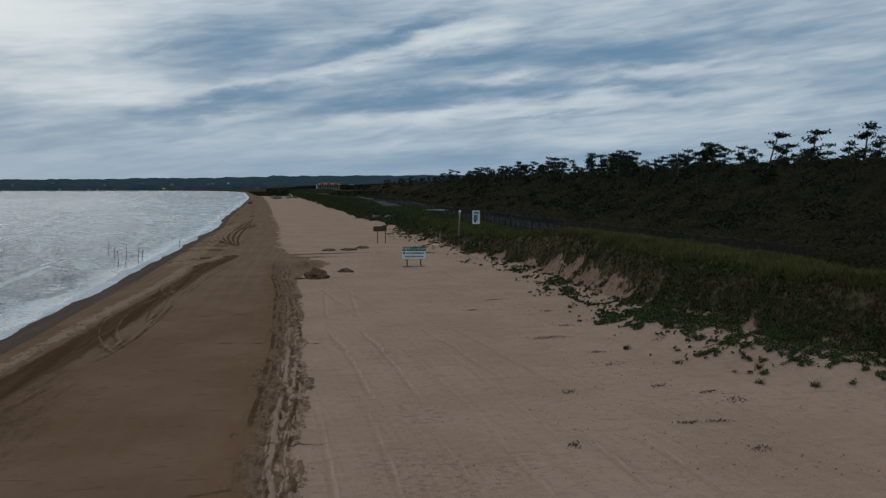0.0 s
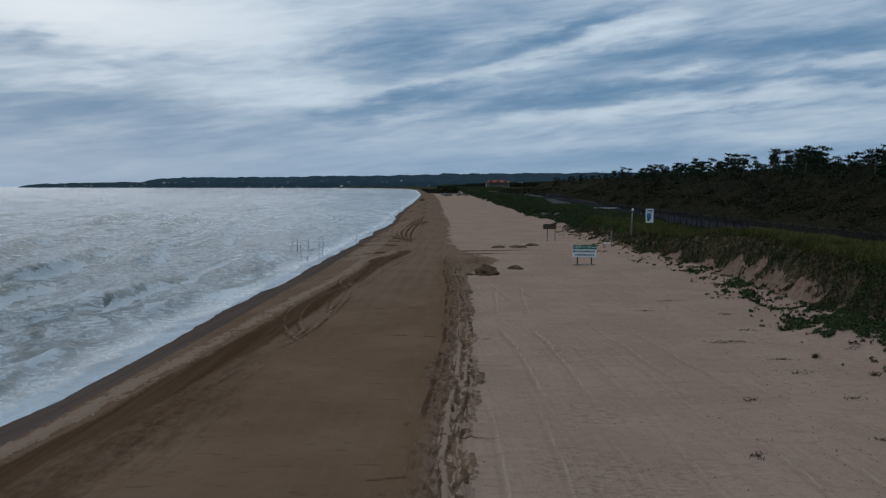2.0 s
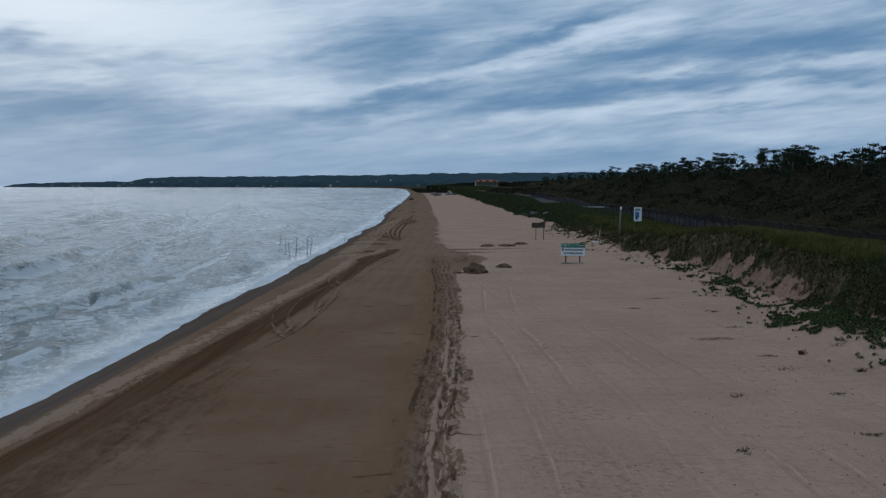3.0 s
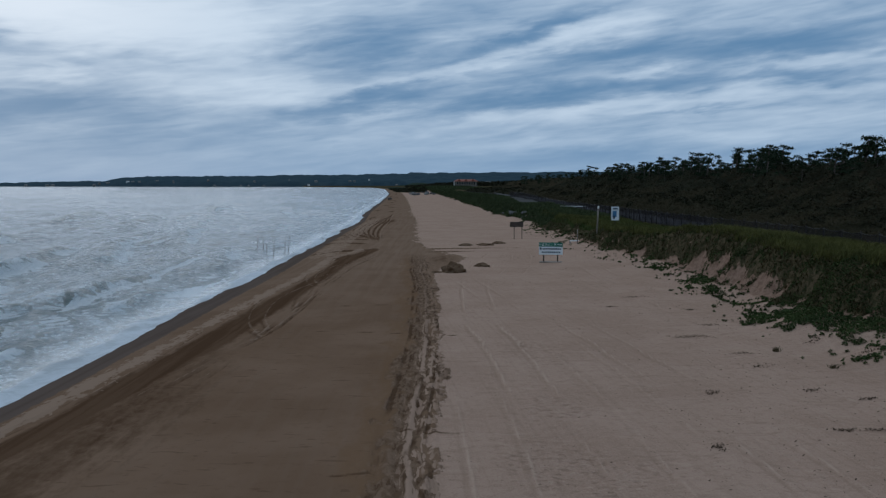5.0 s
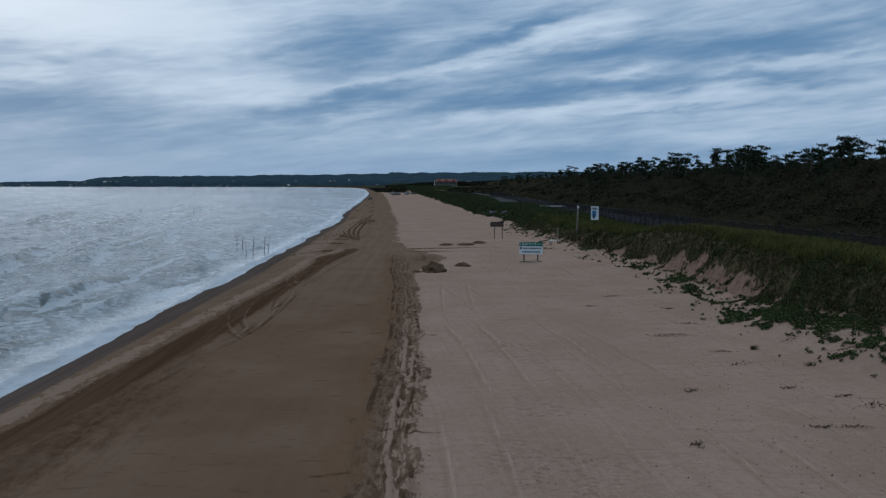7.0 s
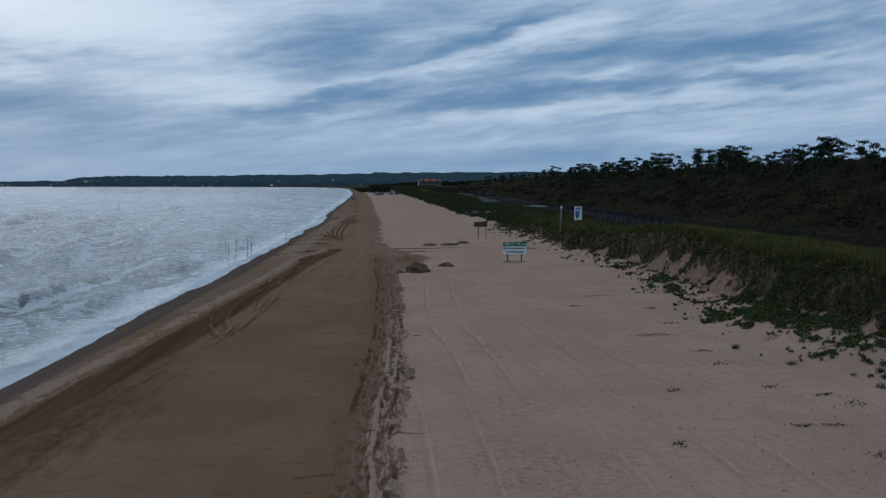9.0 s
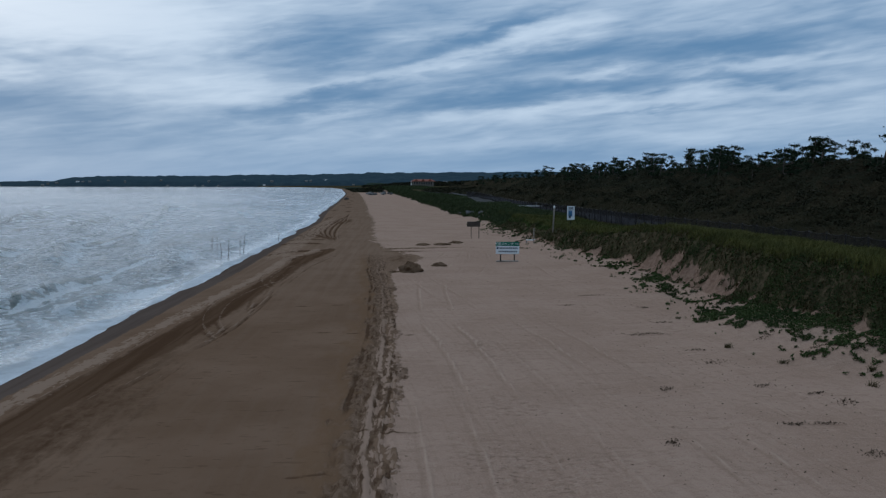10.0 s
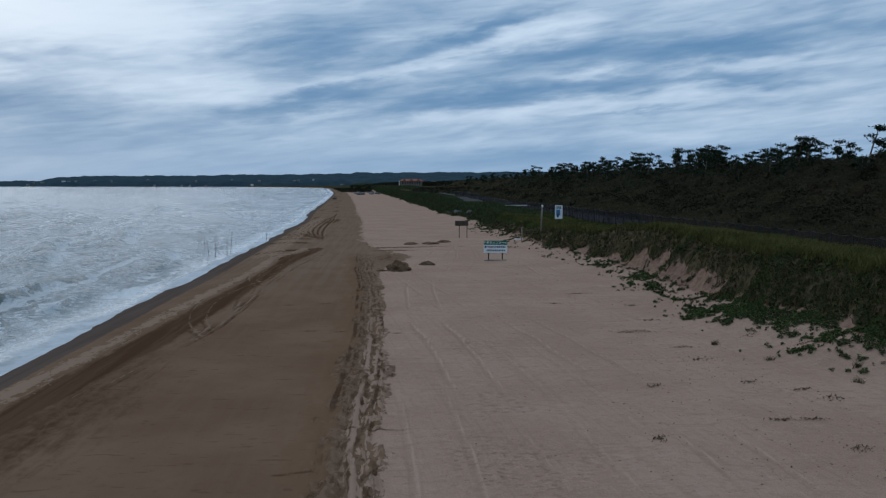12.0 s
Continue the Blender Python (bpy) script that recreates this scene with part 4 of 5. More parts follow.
BAMBOO = simple("grey_bamboo_pole", (0.04, 0.034, 0.028), (0.10, 0.085, 0.068), 3, 0.8, 0.004, stretch=(1, 1, 0.2))


def net_material(name, gaps):
    m, t = material(name)
    col = blend(t, grain(t, 3.0), rgb(0.022, 0.021, 0.025), rgb(0.040, 0.038, 0.043))
    body = node(t, "ShaderNodeBsdfPrincipled", {"Base Color": col, "Roughness": 0.9, "Specular IOR Level": 0.1})
    gap = node(t, "ShaderNodeBsdfTransparent")
    weave = ramp(t, grain(t, 2.0, 6.0, rough=0.7), 0.35, 0.75)
    mix = node(t, "ShaderNodeMixShader", {0: calc(t, "ADD", calc(t, "MULTIPLY", weave, 0.5), gaps), 1: body.outputs[0], 2: gap.outputs[0]})
    node(t, "ShaderNodeOutputMaterial", {0: mix.outputs[0]})
    return m


NET = net_material("dark_windbreak_net", 0.05)
NET_OPEN = net_material("torn_windbreak_net", 0.45)


def thicket_material():
    m, t = material("scrub_mass")
    mass_, mid, fine = grain(t, 0.12, 4.0), grain(t, 0.9, 6.0, rough=0.65), grain(t, 6.0, 4.0)
    col = blend(t, ramp(t, mass_, 0.40, 0.60), rgb(0.024, 0.023, 0.014), rgb(0.043, 0.034, 0.021))
    col = blend(t, calc(t, "MULTIPLY", ramp(t, mid, 0.45, 0.62), 0.5), col, rgb(0.020, 0.020, 0.013))
    col = blend(t, calc(t, "MULTIPLY", ramp(t, fine, 0.5, 0.65), 0.4), col, rgb(0.052, 0.043, 0.026))
    finish(t, col, 0.95, calc(t, "ADD", mid, calc(t, "MULTIPLY", fine, 0.4)), 0.5, 0.0)
    return m


THICKET = thicket_material()

# ---- road and fence behind the bank ----


def build_road():
    y = np.arange(50, 470, 2.0)
    u = np.linspace(27.6, 33.2, 7)
    vy, vu = np.meshgrid(y, u, indexing="ij")
    x = vu + coast(vy) + 2.0 * step(200, 440, vy)
    z = ground_z(x.ravel(), vy.ravel()).reshape(x.shape)
    z = np.maximum(z, 1.46) + 0.04
    tagged(sheet("road", x, vy, z, {}, ASPHALT), "narrow dark asphalt road behind the grassy dune", "road", kind="structure")


build_road()


def build_path():
    """A pale concrete path on the dune, farther along."""
    y = np.arange(172, 396, 1.5)
    side = np.linspace(-2.2, 2.2, 9)
    vy, vs = np.meshgrid(y, side, indexing="ij")
    x = np.interp(vy, [172, 390], [18.6, 25.2]) + vs
    z = ground_z(x.ravel(), vy.ravel()).reshape(x.shape)
    z = z.max(axis=1, keepdims=True) + 0 * z
    for k in range(6):
        z[1:-1] = (z[:-2] + z[1:-1] + z[2:]) / 3
    tagged(sheet("pavement", x, vy, z + 0.12, {}, PATHWAY), "pale concrete path running along the grassy dune", "path", kind="structure")


build_path()


def build_fence():
    fence = thing("net_fence", pose(0, 0, 0), "long dark windbreak net fence on posts along the dune road", "fence")
    ends = np.arange(38, 232, 2.4)
    post = None
    for a in ends:
        x = 26.2 + float(coast(a)) + 0.15 * math.sin(a * 0.4)
        z = float(ground_z(x, a)[0])
        if post is None:
            bm = tube([(0, 0, -0.3), (0, 0, 0.9), (0, 0, 1.72)], [0.05, 0.05, 0.045], 8)
            post = part("post", bm, POST, fence)
        else:
            post = new("post", post.data)
            post.parent = fence
        post.location = (x, a, z)
    for a, b in zip(ends, ends[1:]):
        bm = bmesh.new()
        rows = []
        for k in range(5):
            y = a + (b - a) * k / 4
            x = 26.2 + float(coast(y)) + 0.15 * math.sin(y * 0.4) - 0.05
            g = float(ground_z(x, y)[0])
            sag = 0.10 * math.sin(math.pi * k / 4)
            rows.append((x, y, g, sag))
        verts = [[bm.verts.new((x + dx, y, z)) for z in (g + 0.02, g + 0.8, g + 1.6 - s)] for x, y, g, s in rows for dx in (0.0,)]
        for p, q in zip(verts, verts[1:]):
            for k in range(2):
                bm.faces.new((p[k], q[k], q[k + 1], p[k + 1]))
        bmesh.ops.solidify(bm, geom=bm.faces[:], thickness=0.012)
        part("net_panel", bm, NET if a > 74 else NET_OPEN, fence)
        bm = tube([(x, y, g + 1.62 - s) for x, y, g, s in rows], [0.022] * 5, 5)
        part("top_rail", bm, POST, fence)


build_fence()

# ---- plants on the bank ----


def build_bank_plants():
    x, y, rng = scatter(300000, (12, 27), (13, 130), 101)
    z, soil_, d = surface(x, y, "z", "soil", "bank")
    u = x - coast(y)
    tuft = fbm(x / 1.1, y / 1.1, 102)
    top = (d > 2.7) & (u < 25.8) & (rng.uniform(0, 1, len(x)) < 0.45 + 0.8 * tuft)
    crest_edge = np.exp(-((d - 3.2) / 1.0) ** 2)
    ob = blades("dune_grass", x[top], y[top], z[top], 0.20 + 0.20 * tuft[top] + 0.10 * crest_edge[top], 0.022 + 0.0006 * y[top], 0.55, GRASS, 103)
    tagged(ob, "wind-bent green grass covering the dune top", "grass", kind="stuff")
    face = (d > 0.9) & (d < 3.3) & (soil_ > 0.35) & (rng.uniform(0, 1, len(x)) < 5.0 * (tuft - 0.28))
    ob = blades("bank_grass", x[face], y[face], z[face], 0.26, 0.026 + 0.0006 * y[face], 0.95, DRY_GRASS, 104, 0.55)
    tagged(ob, "dark withered grass hanging over the eroded bank face", "grass", kind="stuff")
    # creeping plants on the foot of the bank
    x, y, rng = scatter(620000, (11, 22), (13, 130), 105)
    z, soil_, d = surface(x, y, "z", "soil", "bank")
    clump = 0.30 * fbm(x / 1.9, y / 1.9, 106, 2) + 0.38 * fbm(x / 0.45, y / 0.70, 107, 2) + 0.32 * vnoise(x / 0.14, y / 0.20, 112)
    share = np.interp(d, [-2.6, -1.2, 0.2, 1.6, 3.0, 4.0], [0.83, 0.745, 0.635, 0.555, 0.56, 0.75])
    lush = np.interp(y, [13, 22, 30, 38, 44, 60, 75, 130], [0.0, -0.05, -0.06, -0.035, -0.03, -0.01, 0.0, -0.02])
    belt = np.exp(-((x - np.interp(y, [30, 35.5, 43, 54, 60], [15.6, 14.8, 15.2, 15.6, 15.9])) / 1.0) ** 2) * step(30, 33, y) * (1 - step(57, 62, y))
    spread = np.exp(-((d - 0.8) / 2.0) ** 2) * (1 - step(33, 40, y))
    keep = clump > share + lush - 0.11 * belt - 0.13 * spread + 0.14 * (1 - soil_) * step(0.9, 1.4, d)
    c = np.stack([x[keep], y[keep], z[keep] + rng.uniform(0.01, 0.09, keep.sum())], -1)
    nrm = rng.normal(size=(len(c), 3)) * 0.55 + np.array([0, 0, 1.0])
    ob = new("beach_creeper", leaves("beach_creeper", c, rng.uniform(0.022, 0.046, len(c)) * (0.8 + y[keep] / 70), nrm, CREEPER, 108))
    tagged(ob, "dark green creeping plants spreading over the sand foot", "plants", kind="stuff")
    # far part of the bank, seen at a flat angle
    x, y, rng = scatter(150000, (12, 27), (110, 800), 109)
    z, soil_, d = surface(x, y, "z", "soil", "bank")
    keep = (d > 0.1 + 1.2 * fbm(x / 4, y / 8, 110)) & (soil_ > 0.3)
    keep &= (np.abs(x - np.interp(y, [172, 390], [18.6, 25.2])) > 2.3) | (y < 172) | (y > 396)
    ob = blades("far_bank_grass", x[keep], y[keep], z[keep], 0.45, 0.05 + 0.0009 * y[keep], 0.6, FAR_GRASS, 111)
    tagged(ob, "rough green grass along the far bank", "grass", kind="stuff")
    x, y, rng = scatter(60000, (-3, 70), (620, 1300), 113)
    z, soil_ = surface(x, y, "z", "soil")
    keep = soil_ > 0.4
    ob = blades("far_dune_grass", x[keep], y[keep], z[keep], 0.9, 0.9, 0.6, FAR_GRASS, 114)
    tagged(ob, "dark green grass on the far end of the beach", "grass", kind="stuff")
    # short green turf behind the marker pole
    x, y, rng = scatter(90000, (16, 25.5), (84, 150), 115)
    z, d = surface(x, y, "z", "bank")
    keep = (d > 2.2) & (rng.uniform(0, 1, len(x)) < 0.3 + fbm(x / 2.0, y / 2.0, 116))
    ob = blades("dune_turf", x[keep], y[keep], z[keep], 0.22, 0.09, 0.7, TURF, 117)
    tagged(ob, "short bright green turf behind the dune edge", "grass", kind="stuff")


build_bank_plants()


def thicket(x, y):
    """Height of the top of the scrub over the ground, in domed lumps."""
    u = x - coast(y)
    tall = np.interp(u, [33.4, 34.5, 40, 48, 56, 66, 120], [0.0, 0.6, 1.1, 2.1, 3.4, 5.0, 5.5])
    dome = 1 - np.abs(2 * fbm(x / 4.5, y / 4.5, 131, 2) - 1)
    small = 1 - np.abs(2 * fbm(x / 1.6, y / 1.6, 132, 3) - 1)
    return tall * (0.15 + 0.95 * dome ** 1.5) + 1.0 * (small - 0.5) * np.clip(tall, 0, 1) + 0.5 * np.clip(tall, 0, 2) * (fbm(x / 13, y / 13, 133) - 0.5)


def build_scrub():
    u = spaced((33.4, 72, 0.45, 1), (72, 130, 2.0, 1.1))
    y = spaced((18, 120, 0.45, 1.002), (120, 480, 0.8, 1.02))
    vy, vu = np.meshgrid(y, u, indexing="ij")
    x = vu + coast(vy)
    z = ground_z(x.ravel(), vy.ravel()).reshape(x.shape)
    ob = sheet("scrub_thicket", x, vy, z - 0.15 + thicket(x, vy), {}, THICKET)
    tagged(ob, "dense dark brownish coastal scrub on the rising dune", "bushes", kind="stuff")
    # twigs and leaves that break its outline
    x, y, rng = scatter(260000, (33.6, 70), (22, 300), 134)
    z = ground_z(x, y) - 0.15 + thicket(x, y)
    u = x - coast(y)
    keep = z > ground_z(x, y) + 0.1
    low = keep & (u < 47 + 8 * vnoise(x / 9, y / 9, 125))
    for name, pick, mat, words in (("low_scrub", low, HEATH, "low brownish scrub behind the dune road"), ("coastal_scrub", keep & ~low, SCRUB, "dark olive leaves of tall coastal scrub")):
        n = int(pick.sum())
        c = np.stack([x[pick], y[pick], z[pick] + np.abs(rng.normal(size=n)) * 0.16], -1)
        nrm = rng.normal(size=(n, 3)) * 0.3 + np.array([-0.2, -0.3, 0.8])
        ob = new(name, leaves(name, c, (0.06 + 0.0010 * y[pick]) * rng.uniform(0.6, 1.4, n), nrm, mat, 135, 0.5))
        tagged(ob, words, "bushes", kind="stuff")
    x, y, rng = scatter(26000, (26.6, 34.5), (18, 54), 144)
    keep = fbm(x / 2.2, y / 2.2, 145) > 0.36
    ob = blades("rough_growth", x[keep], y[keep], ground_z(x[keep], y[keep]), 0.75, 0.07, 0.7, HEATH, 146, 0.2)
    tagged(ob, "rough brownish growth beyond the net fence", "bushes", kind="stuff")
    bx, by, rng = scatter(420, (36, 66), (28, 280), 141)
    bz = ground_z(bx, by) + 0.5 * thicket(bx, by)
    size = rng.uniform(0.9, 2.0, len(bx))
    k = rng.integers(0, len(bx), len(bx) * 260)
    v = rng.normal(size=(len(k), 3))
    v /= np.linalg.norm(v, axis=1, keepdims=True)
    lump = 0.7 + 0.6 * vnoise(v[:, 0] * 2.2 + k * 7.0, v[:, 1] * 2.2 + v[:, 2] * 2.2, 142)
    high = (0.9 + 0.9 * rng.uniform(0, 1, len(bx))) * np.interp(bx - coast(by), [36, 50, 66], [0.7, 1.3, 2.4])
    c = np.stack([bx[k] + v[:, 0] * size[k] * lump, by[k] + v[:, 1] * size[k] * lump, bz[k] + np.abs(v[:, 2]) * high[k] * lump], -1)
    nrm = v * 0.4 + rng.normal(size=v.shape) * 0.3 + np.array([0, 0, 0.7])
    ob = new("tall_bushes", leaves("tall_bushes", c, (0.07 + 0.0010 * by[k]) * rng.uniform(0.6, 1.4, len(k)), nrm, SCRUB, 143, 0.5))
    tagged(ob, "taller dark bushes standing out of the scrub", "bushes", kind="stuff")
    # far along the coast
    x, y, rng = scatter(2300, (36, 125), (300, 900), 123)
    far_x, far_y, _ = scatter(1800, (-2, 190), (720, 1500), 124)
    x, y = np.concatenate([x, far_x]), np.concatenate([y, far_y])
    open_ = ~((np.abs(x - 22) < 34) & (y > 480) & (y < 930))
    x, y = x[open_], y[open_]
    z = ground_z(x, y)
    n, per = len(x), 130
    size = rng.uniform(2.5, 5.0, n)
    tall = rng.uniform(1.5, 3.0, n) * np.interp(x - coast(y), [36, 55, 75], [0.5, 1.1, 2.0])
    k = rng.integers(0, n, n * per)
    v = rng.normal(size=(n * per, 3))
    v /= np.linalg.norm(v, axis=1, keepdims=True)
    c = np.stack([x[k] + v[:, 0] * size[k], y[k] + v[:, 1] * size[k], z[k] - 0.3 + np.abs(v[:, 2]) * tall[k]], -1)
    nrm = v * 0.4 + rng.normal(size=v.shape) * 0.3 + np.array([0, 0, 0.7])
    ob = new("far_scrub", leaves("far_scrub", c, (0.30 + y[k] * 0.0008) * rng.uniform(0.6, 1.4, len(k)), nrm, SCRUB, 136, 0.5))
    tagged(ob, "dark scrub stretching far along the coast", "bushes", kind="stuff")


build_scrub()


def pine(height, lean, seed, pads, spread):
    """A windswept coastal pine: leaning trunk, limbs, flat pads of needles."""
    rng = random.Random(seed)
    tree = thing("pine_tree", pose(0, 0, 0), "windswept dark coastal pine above the scrub", "tree", "coastal pines")
    pts, radii = [], []
    for k in range(9):
        f = k / 8
        pts.append((lean * f ** 1.4 * height + 0.18 * math.sin(4 * f + seed) * height * 0.12, 0.10 * math.sin(3 * f + seed * 2) * height * 0.3, f * height * 0.95 - 0.3))
        radii.append(0.02 * height * (1 - 0.82 * f) + 0.015)
    part("trunk", tube(pts, radii, 7), BARK, tree)
    centres, sizes = [], []
    for k in range(pads):
        f = 0.42 + 0.56 * (k + rng.random() * 0.5) / pads
        i = min(int(f * 8), 7)
        p = Vector(pts[i]).lerp(Vector(pts[i + 1]), f * 8 - i)
        a = rng.uniform(0, 2 * math.pi)
        reach = spread * (1.15 - f) * rng.uniform(0.5, 1.2) + 0.25
        q = p + Vector((math.cos(a) * reach + 0.45 * reach, math.sin(a) * reach, 0.22 * reach + rng.uniform(-0.1, 0.25)))
        mid = p.lerp(q, 0.5) + Vector((0, 0, -0.06 * reach))
        r = 0.007 * height * (1.2 - f) + 0.012
        part("limb", tube([p, mid, q], [r, r * 0.7, r * 0.35], 5), BARK, tree)
        centres.append(q)
        sizes.append(rng.uniform(0.55, 1.05) * (0.085 * height) * (1.35 - 0.6 * f))
        if rng.random() < 0.7:
            centres.append(mid + Vector((rng.uniform(-0.3, 0.3), rng.uniform(-0.3, 0.3), 0.15)))
            sizes.append(sizes[-1] * 0.7)
    centres.append(Vector(pts[-1]))
    sizes.append(0.07 * height)
    g = np.random.default_rng(seed)
    cs = []
    for c, s in zip(centres, sizes):
        n = int(110 * max(s, 0.4))
        v = g.normal(size=(n, 3)) * np.array([0.62, 0.62, 0.24]) * s
        cs.append(np.array(c) + v)
    c = np.concatenate(cs)
    nrm = g.normal(size=c.shape) + np.array([0, 0, 0.8])
    crown = new("crown", leaves("crown", c, g.uniform(0.11, 0.24, len(c)), nrm, NEEDLES, seed + 5, 0.42))
    crown.parent = tree
    return tree


def build_pines():
    kinds = [pine(8.5, 0.10, 1, 9, 2.2), pine(7.5, 0.05, 2, 10, 2.4), pine(9.0, 0.16, 3, 8, 2.0), pine(8.0, 0.02, 4, 11, 2.5),
             pine(7.0, 0.12, 5, 9, 2.3), pine(8.8, 0.07, 6, 12, 2.3)]
    used = set()

    def put(k, x, y, top, turn):
        z = float(ground_z(x, y)[0])
        src = kinds[k]
        h = (8.5, 7.5, 9.0, 8.0, 7.0, 8.8)[k]
        s = max(top - z, 2.5) / h
        m = pose(x, y, z, 0, 0, turn)
        if k not in used:
            used.add(k)
            src.matrix_basis = m @ Matrix.Scale(s, 4)
        else:
            ob = copy_thing(src, m)
            ob.scale = (s, s, s)

    # three tall ones that stand clear of the rest
    put(2, 62.0, 102.0, 14.4, 10)
    put(5, 62.0, 92.5, 14.0, -15)
    put(0, 62.0, 83.0, 14.2, 20)
    rng = random.Random(9)
    y = 66.0
    while y < 430:
        for row, (u0, drop) in enumerate(((60, 2.6), (67, 0.9), (76, 0.3), (88, 0.6))):
            x = u0 + rng.uniform(-3, 3) + float(coast(y))
            top = np.interp(y, [60, 95, 110, 160, 300, 430], [11.4, 12.4, 14.4, 15.0, 14.2, 13.2]) - drop + rng.uniform(-3.4, 1.2)
            put(rng.randrange(6), x, y + rng.uniform(-2, 2), float(top), rng.uniform(-40, 40))
        y += rng.uniform(2.6, 4.6) * (1 + y / 300)


build_pines()

# ---- signs, poles and other things ----


def text_part(words, size, at, mat, parent, name="lettering"):
    data = bpy.data.curves.new(name, "FONT")
    data.body, data.size, data.align_x, data.align_y, data.extrude = words, size, "CENTER", "CENTER", 0.003
    probe = new(name, data)
    mesh = bpy.data.meshes.new_from_object(probe.evaluated_get(bpy.context.evaluated_depsgraph_get()))
    bpy.data.objects.remove(probe)
    mesh.materials.clear()
    mesh.materials.append(mat)
    ob = new(name, mesh)
    ob.parent = parent
    ob.matrix_basis = pose(*at, 90, 0, 0)
    return ob


def arrow(bm, x, z, s, y):
    """A flat arrow that points along x."""
    pts = [(-s, -0.12 * s), (0.2 * s, -0.12 * s), (0.2 * s, -0.42 * s), (s, 0), (0.2 * s, 0.42 * s), (0.2 * s, 0.12 * s), (-s, 0.12 * s)]
    f = bm.faces.new([bm.verts.new((x + a, y, z + b)) for a, b in pts])
    bmesh.ops.solidify(bm, geom=[f], thickness=0.004)


def green_sign():
    x, y = 8.72, 63.0
    s = thing("direction_sign", pose(x, y, float(ground_z(x, y)[0]), 0, 0, -7), "white and green direction board on two dark posts", "sign")
    board = part("board", block((1.84, 0.035, 0.62), (0, 0, 0.92), 0.008), BOARD, s, "white board with two printed lines")
    top = part("header", block((1.84, 0.037, 0.33), (0, 0, 1.397), 0.008), GREEN, s, "green header with white lettering")
    text_part("千里浜インター", 0.235, (-0.14, -0.022, 1.395), WHITE, top)
    bm = bmesh.new()
    arrow(bm, 0.74, 1.395, 0.15, -0.024)
    part("arrow", bm, WHITE, top)
    rng = random.Random(4)
    for z, x0, x1 in ((1.07, -0.62, 0.72), (0.80, -0.70, 0.70)):
        px = x0
        while px < x1:
            w = rng.uniform(0.07, 0.12)
            part("printed_bar", block((w, 0.004, 0.135), (px + w / 2, -0.020, z), 0), INK, board)
            px += w + 0.04
    part("printed_mark", block((0.15, 0.004, 0.17), (-0.78, -0.020, 1.08), 0), INK, board)
    for k in (-0.54, 0.54):
        part("post", block((0.09, 0.08, 1.05), (k, 0.06, 0.42), 0.006), POST, s)
    part("base_plank", block((1.75, 0.42, 0.10), (0.0, 0.06, 0.03), 0.02), TIMBER, s, "weathered timber sleeper under the posts")


def brown_sign():
    x, y = 8.75, 91.3
    s = thing("back_board", pose(x, y, float(ground_z(x, y)[0]), 0, 0, 4), "dark brown board seen from behind on two thin posts", "sign")
    part("board", block((1.5, 0.04, 0.58), (-0.15, 0, 1.62), 0.01), BROWN, s)
    for k in (-0.42, 0.46):
        part("post", block((0.07, 0.06, 2.1), (k, 0.05, 0.85), 0.006), POST, s)
    part("crossbar", block((1.1, 0.03, 0.05), (0.0, 0.03, 1.45), 0.004), POST, s)


def white_sign():
    x, y = 18.1, 84.0
    z = float(ground_z(x, y)[0])
    s = thing("notice_sign", pose(x, y, z, 0, 0, -8), "tall white notice board with blue print on a thin post", "sign")
    board = part("board", block((0.78, 0.03, 1.42), (0, 0, 3.12 - z + 0.05), 0.01), BOARD, s)
    c = 3.12 - z + 0.05
    part("printed_bar", block((0.5, 0.004, 0.12), (0, -0.018, c + 0.52), 0), INK, board)
    part("printed_panel", block((0.42, 0.004, 0.62), (-0.06, -0.018, c - 0.05), 0), BLUE, board, "blue printed picture panel")
    part("printed_bar", block((0.2, 0.004, 0.34), (-0.10, -0.021, c - 0.38), 0), INK, board)
    part("printed_bar", block((0.55, 0.004, 0.06), (0, -0.018, c + 0.38), 0), INK, board)
    part("post", tube([(0, 0.05, -0.3), (0, 0.05, c + 0.6)], [0.035, 0.035], 8), POST, s)


def white_pole():
    x, y = 15.4, 79.5
    s = thing("marker_pole", pose(x, y, float(ground_z(x, y)[0]), 0, 2, 0), "weathered white marker pole in the dune grass", "pole")
    part("shaft", tube([(0, 0, -0.4), (0, 0, 1.2), (0.02, 0, 2.45)], [0.08, 0.075, 0.07], 10), TIMBER, s)
    part("cap", tube([(0.02, 0, 2.40), (0.02, 0, 2.58), (0.02, 0, 2.66)], [0.095, 0.095, 0.05], 10), WHITE, s, "white painted cap")


def short_post():
    x, y = 13.6, 80.0
    s = thing("wooden_stake", pose(x, y, float(ground_z(x, y)[0]), 2, -2, 0), "thin dark wooden stake at the edge of the grass", "stake")
    part("shaft", tube([(0, 0, -0.3), (0, 0, 0.7), (0.02, 0, 1.5)], [0.05, 0.05, 0.04], 7), TIMBER, s)


def white_plank(x, y, length, turn, label, high=0.62):
    z = float(ground_z(x, y)[0])
    s = thing("white_plank", pose(x, y, z, 0, 0, turn), label, "plank")
    part("beam", block((length, 0.14, 0.12), (0, 0, high), 0.01), WHITE, s)
    n = max(2, int(length / 1.6))
    for k in range(n):
        part("support", block((0.1, 0.12, high + 0.3), ((k / (n - 1) - 0.5) * length * 0.9, 0.0, (high - 0.3) / 2), 0.01), CONCRETE, s)


green_sign()
brown_sign()
white_sign()
white_pole()
short_post()
white_plank(22.6, 140.0, 4.4, -4, "low white guard beam on short supports in the grass")
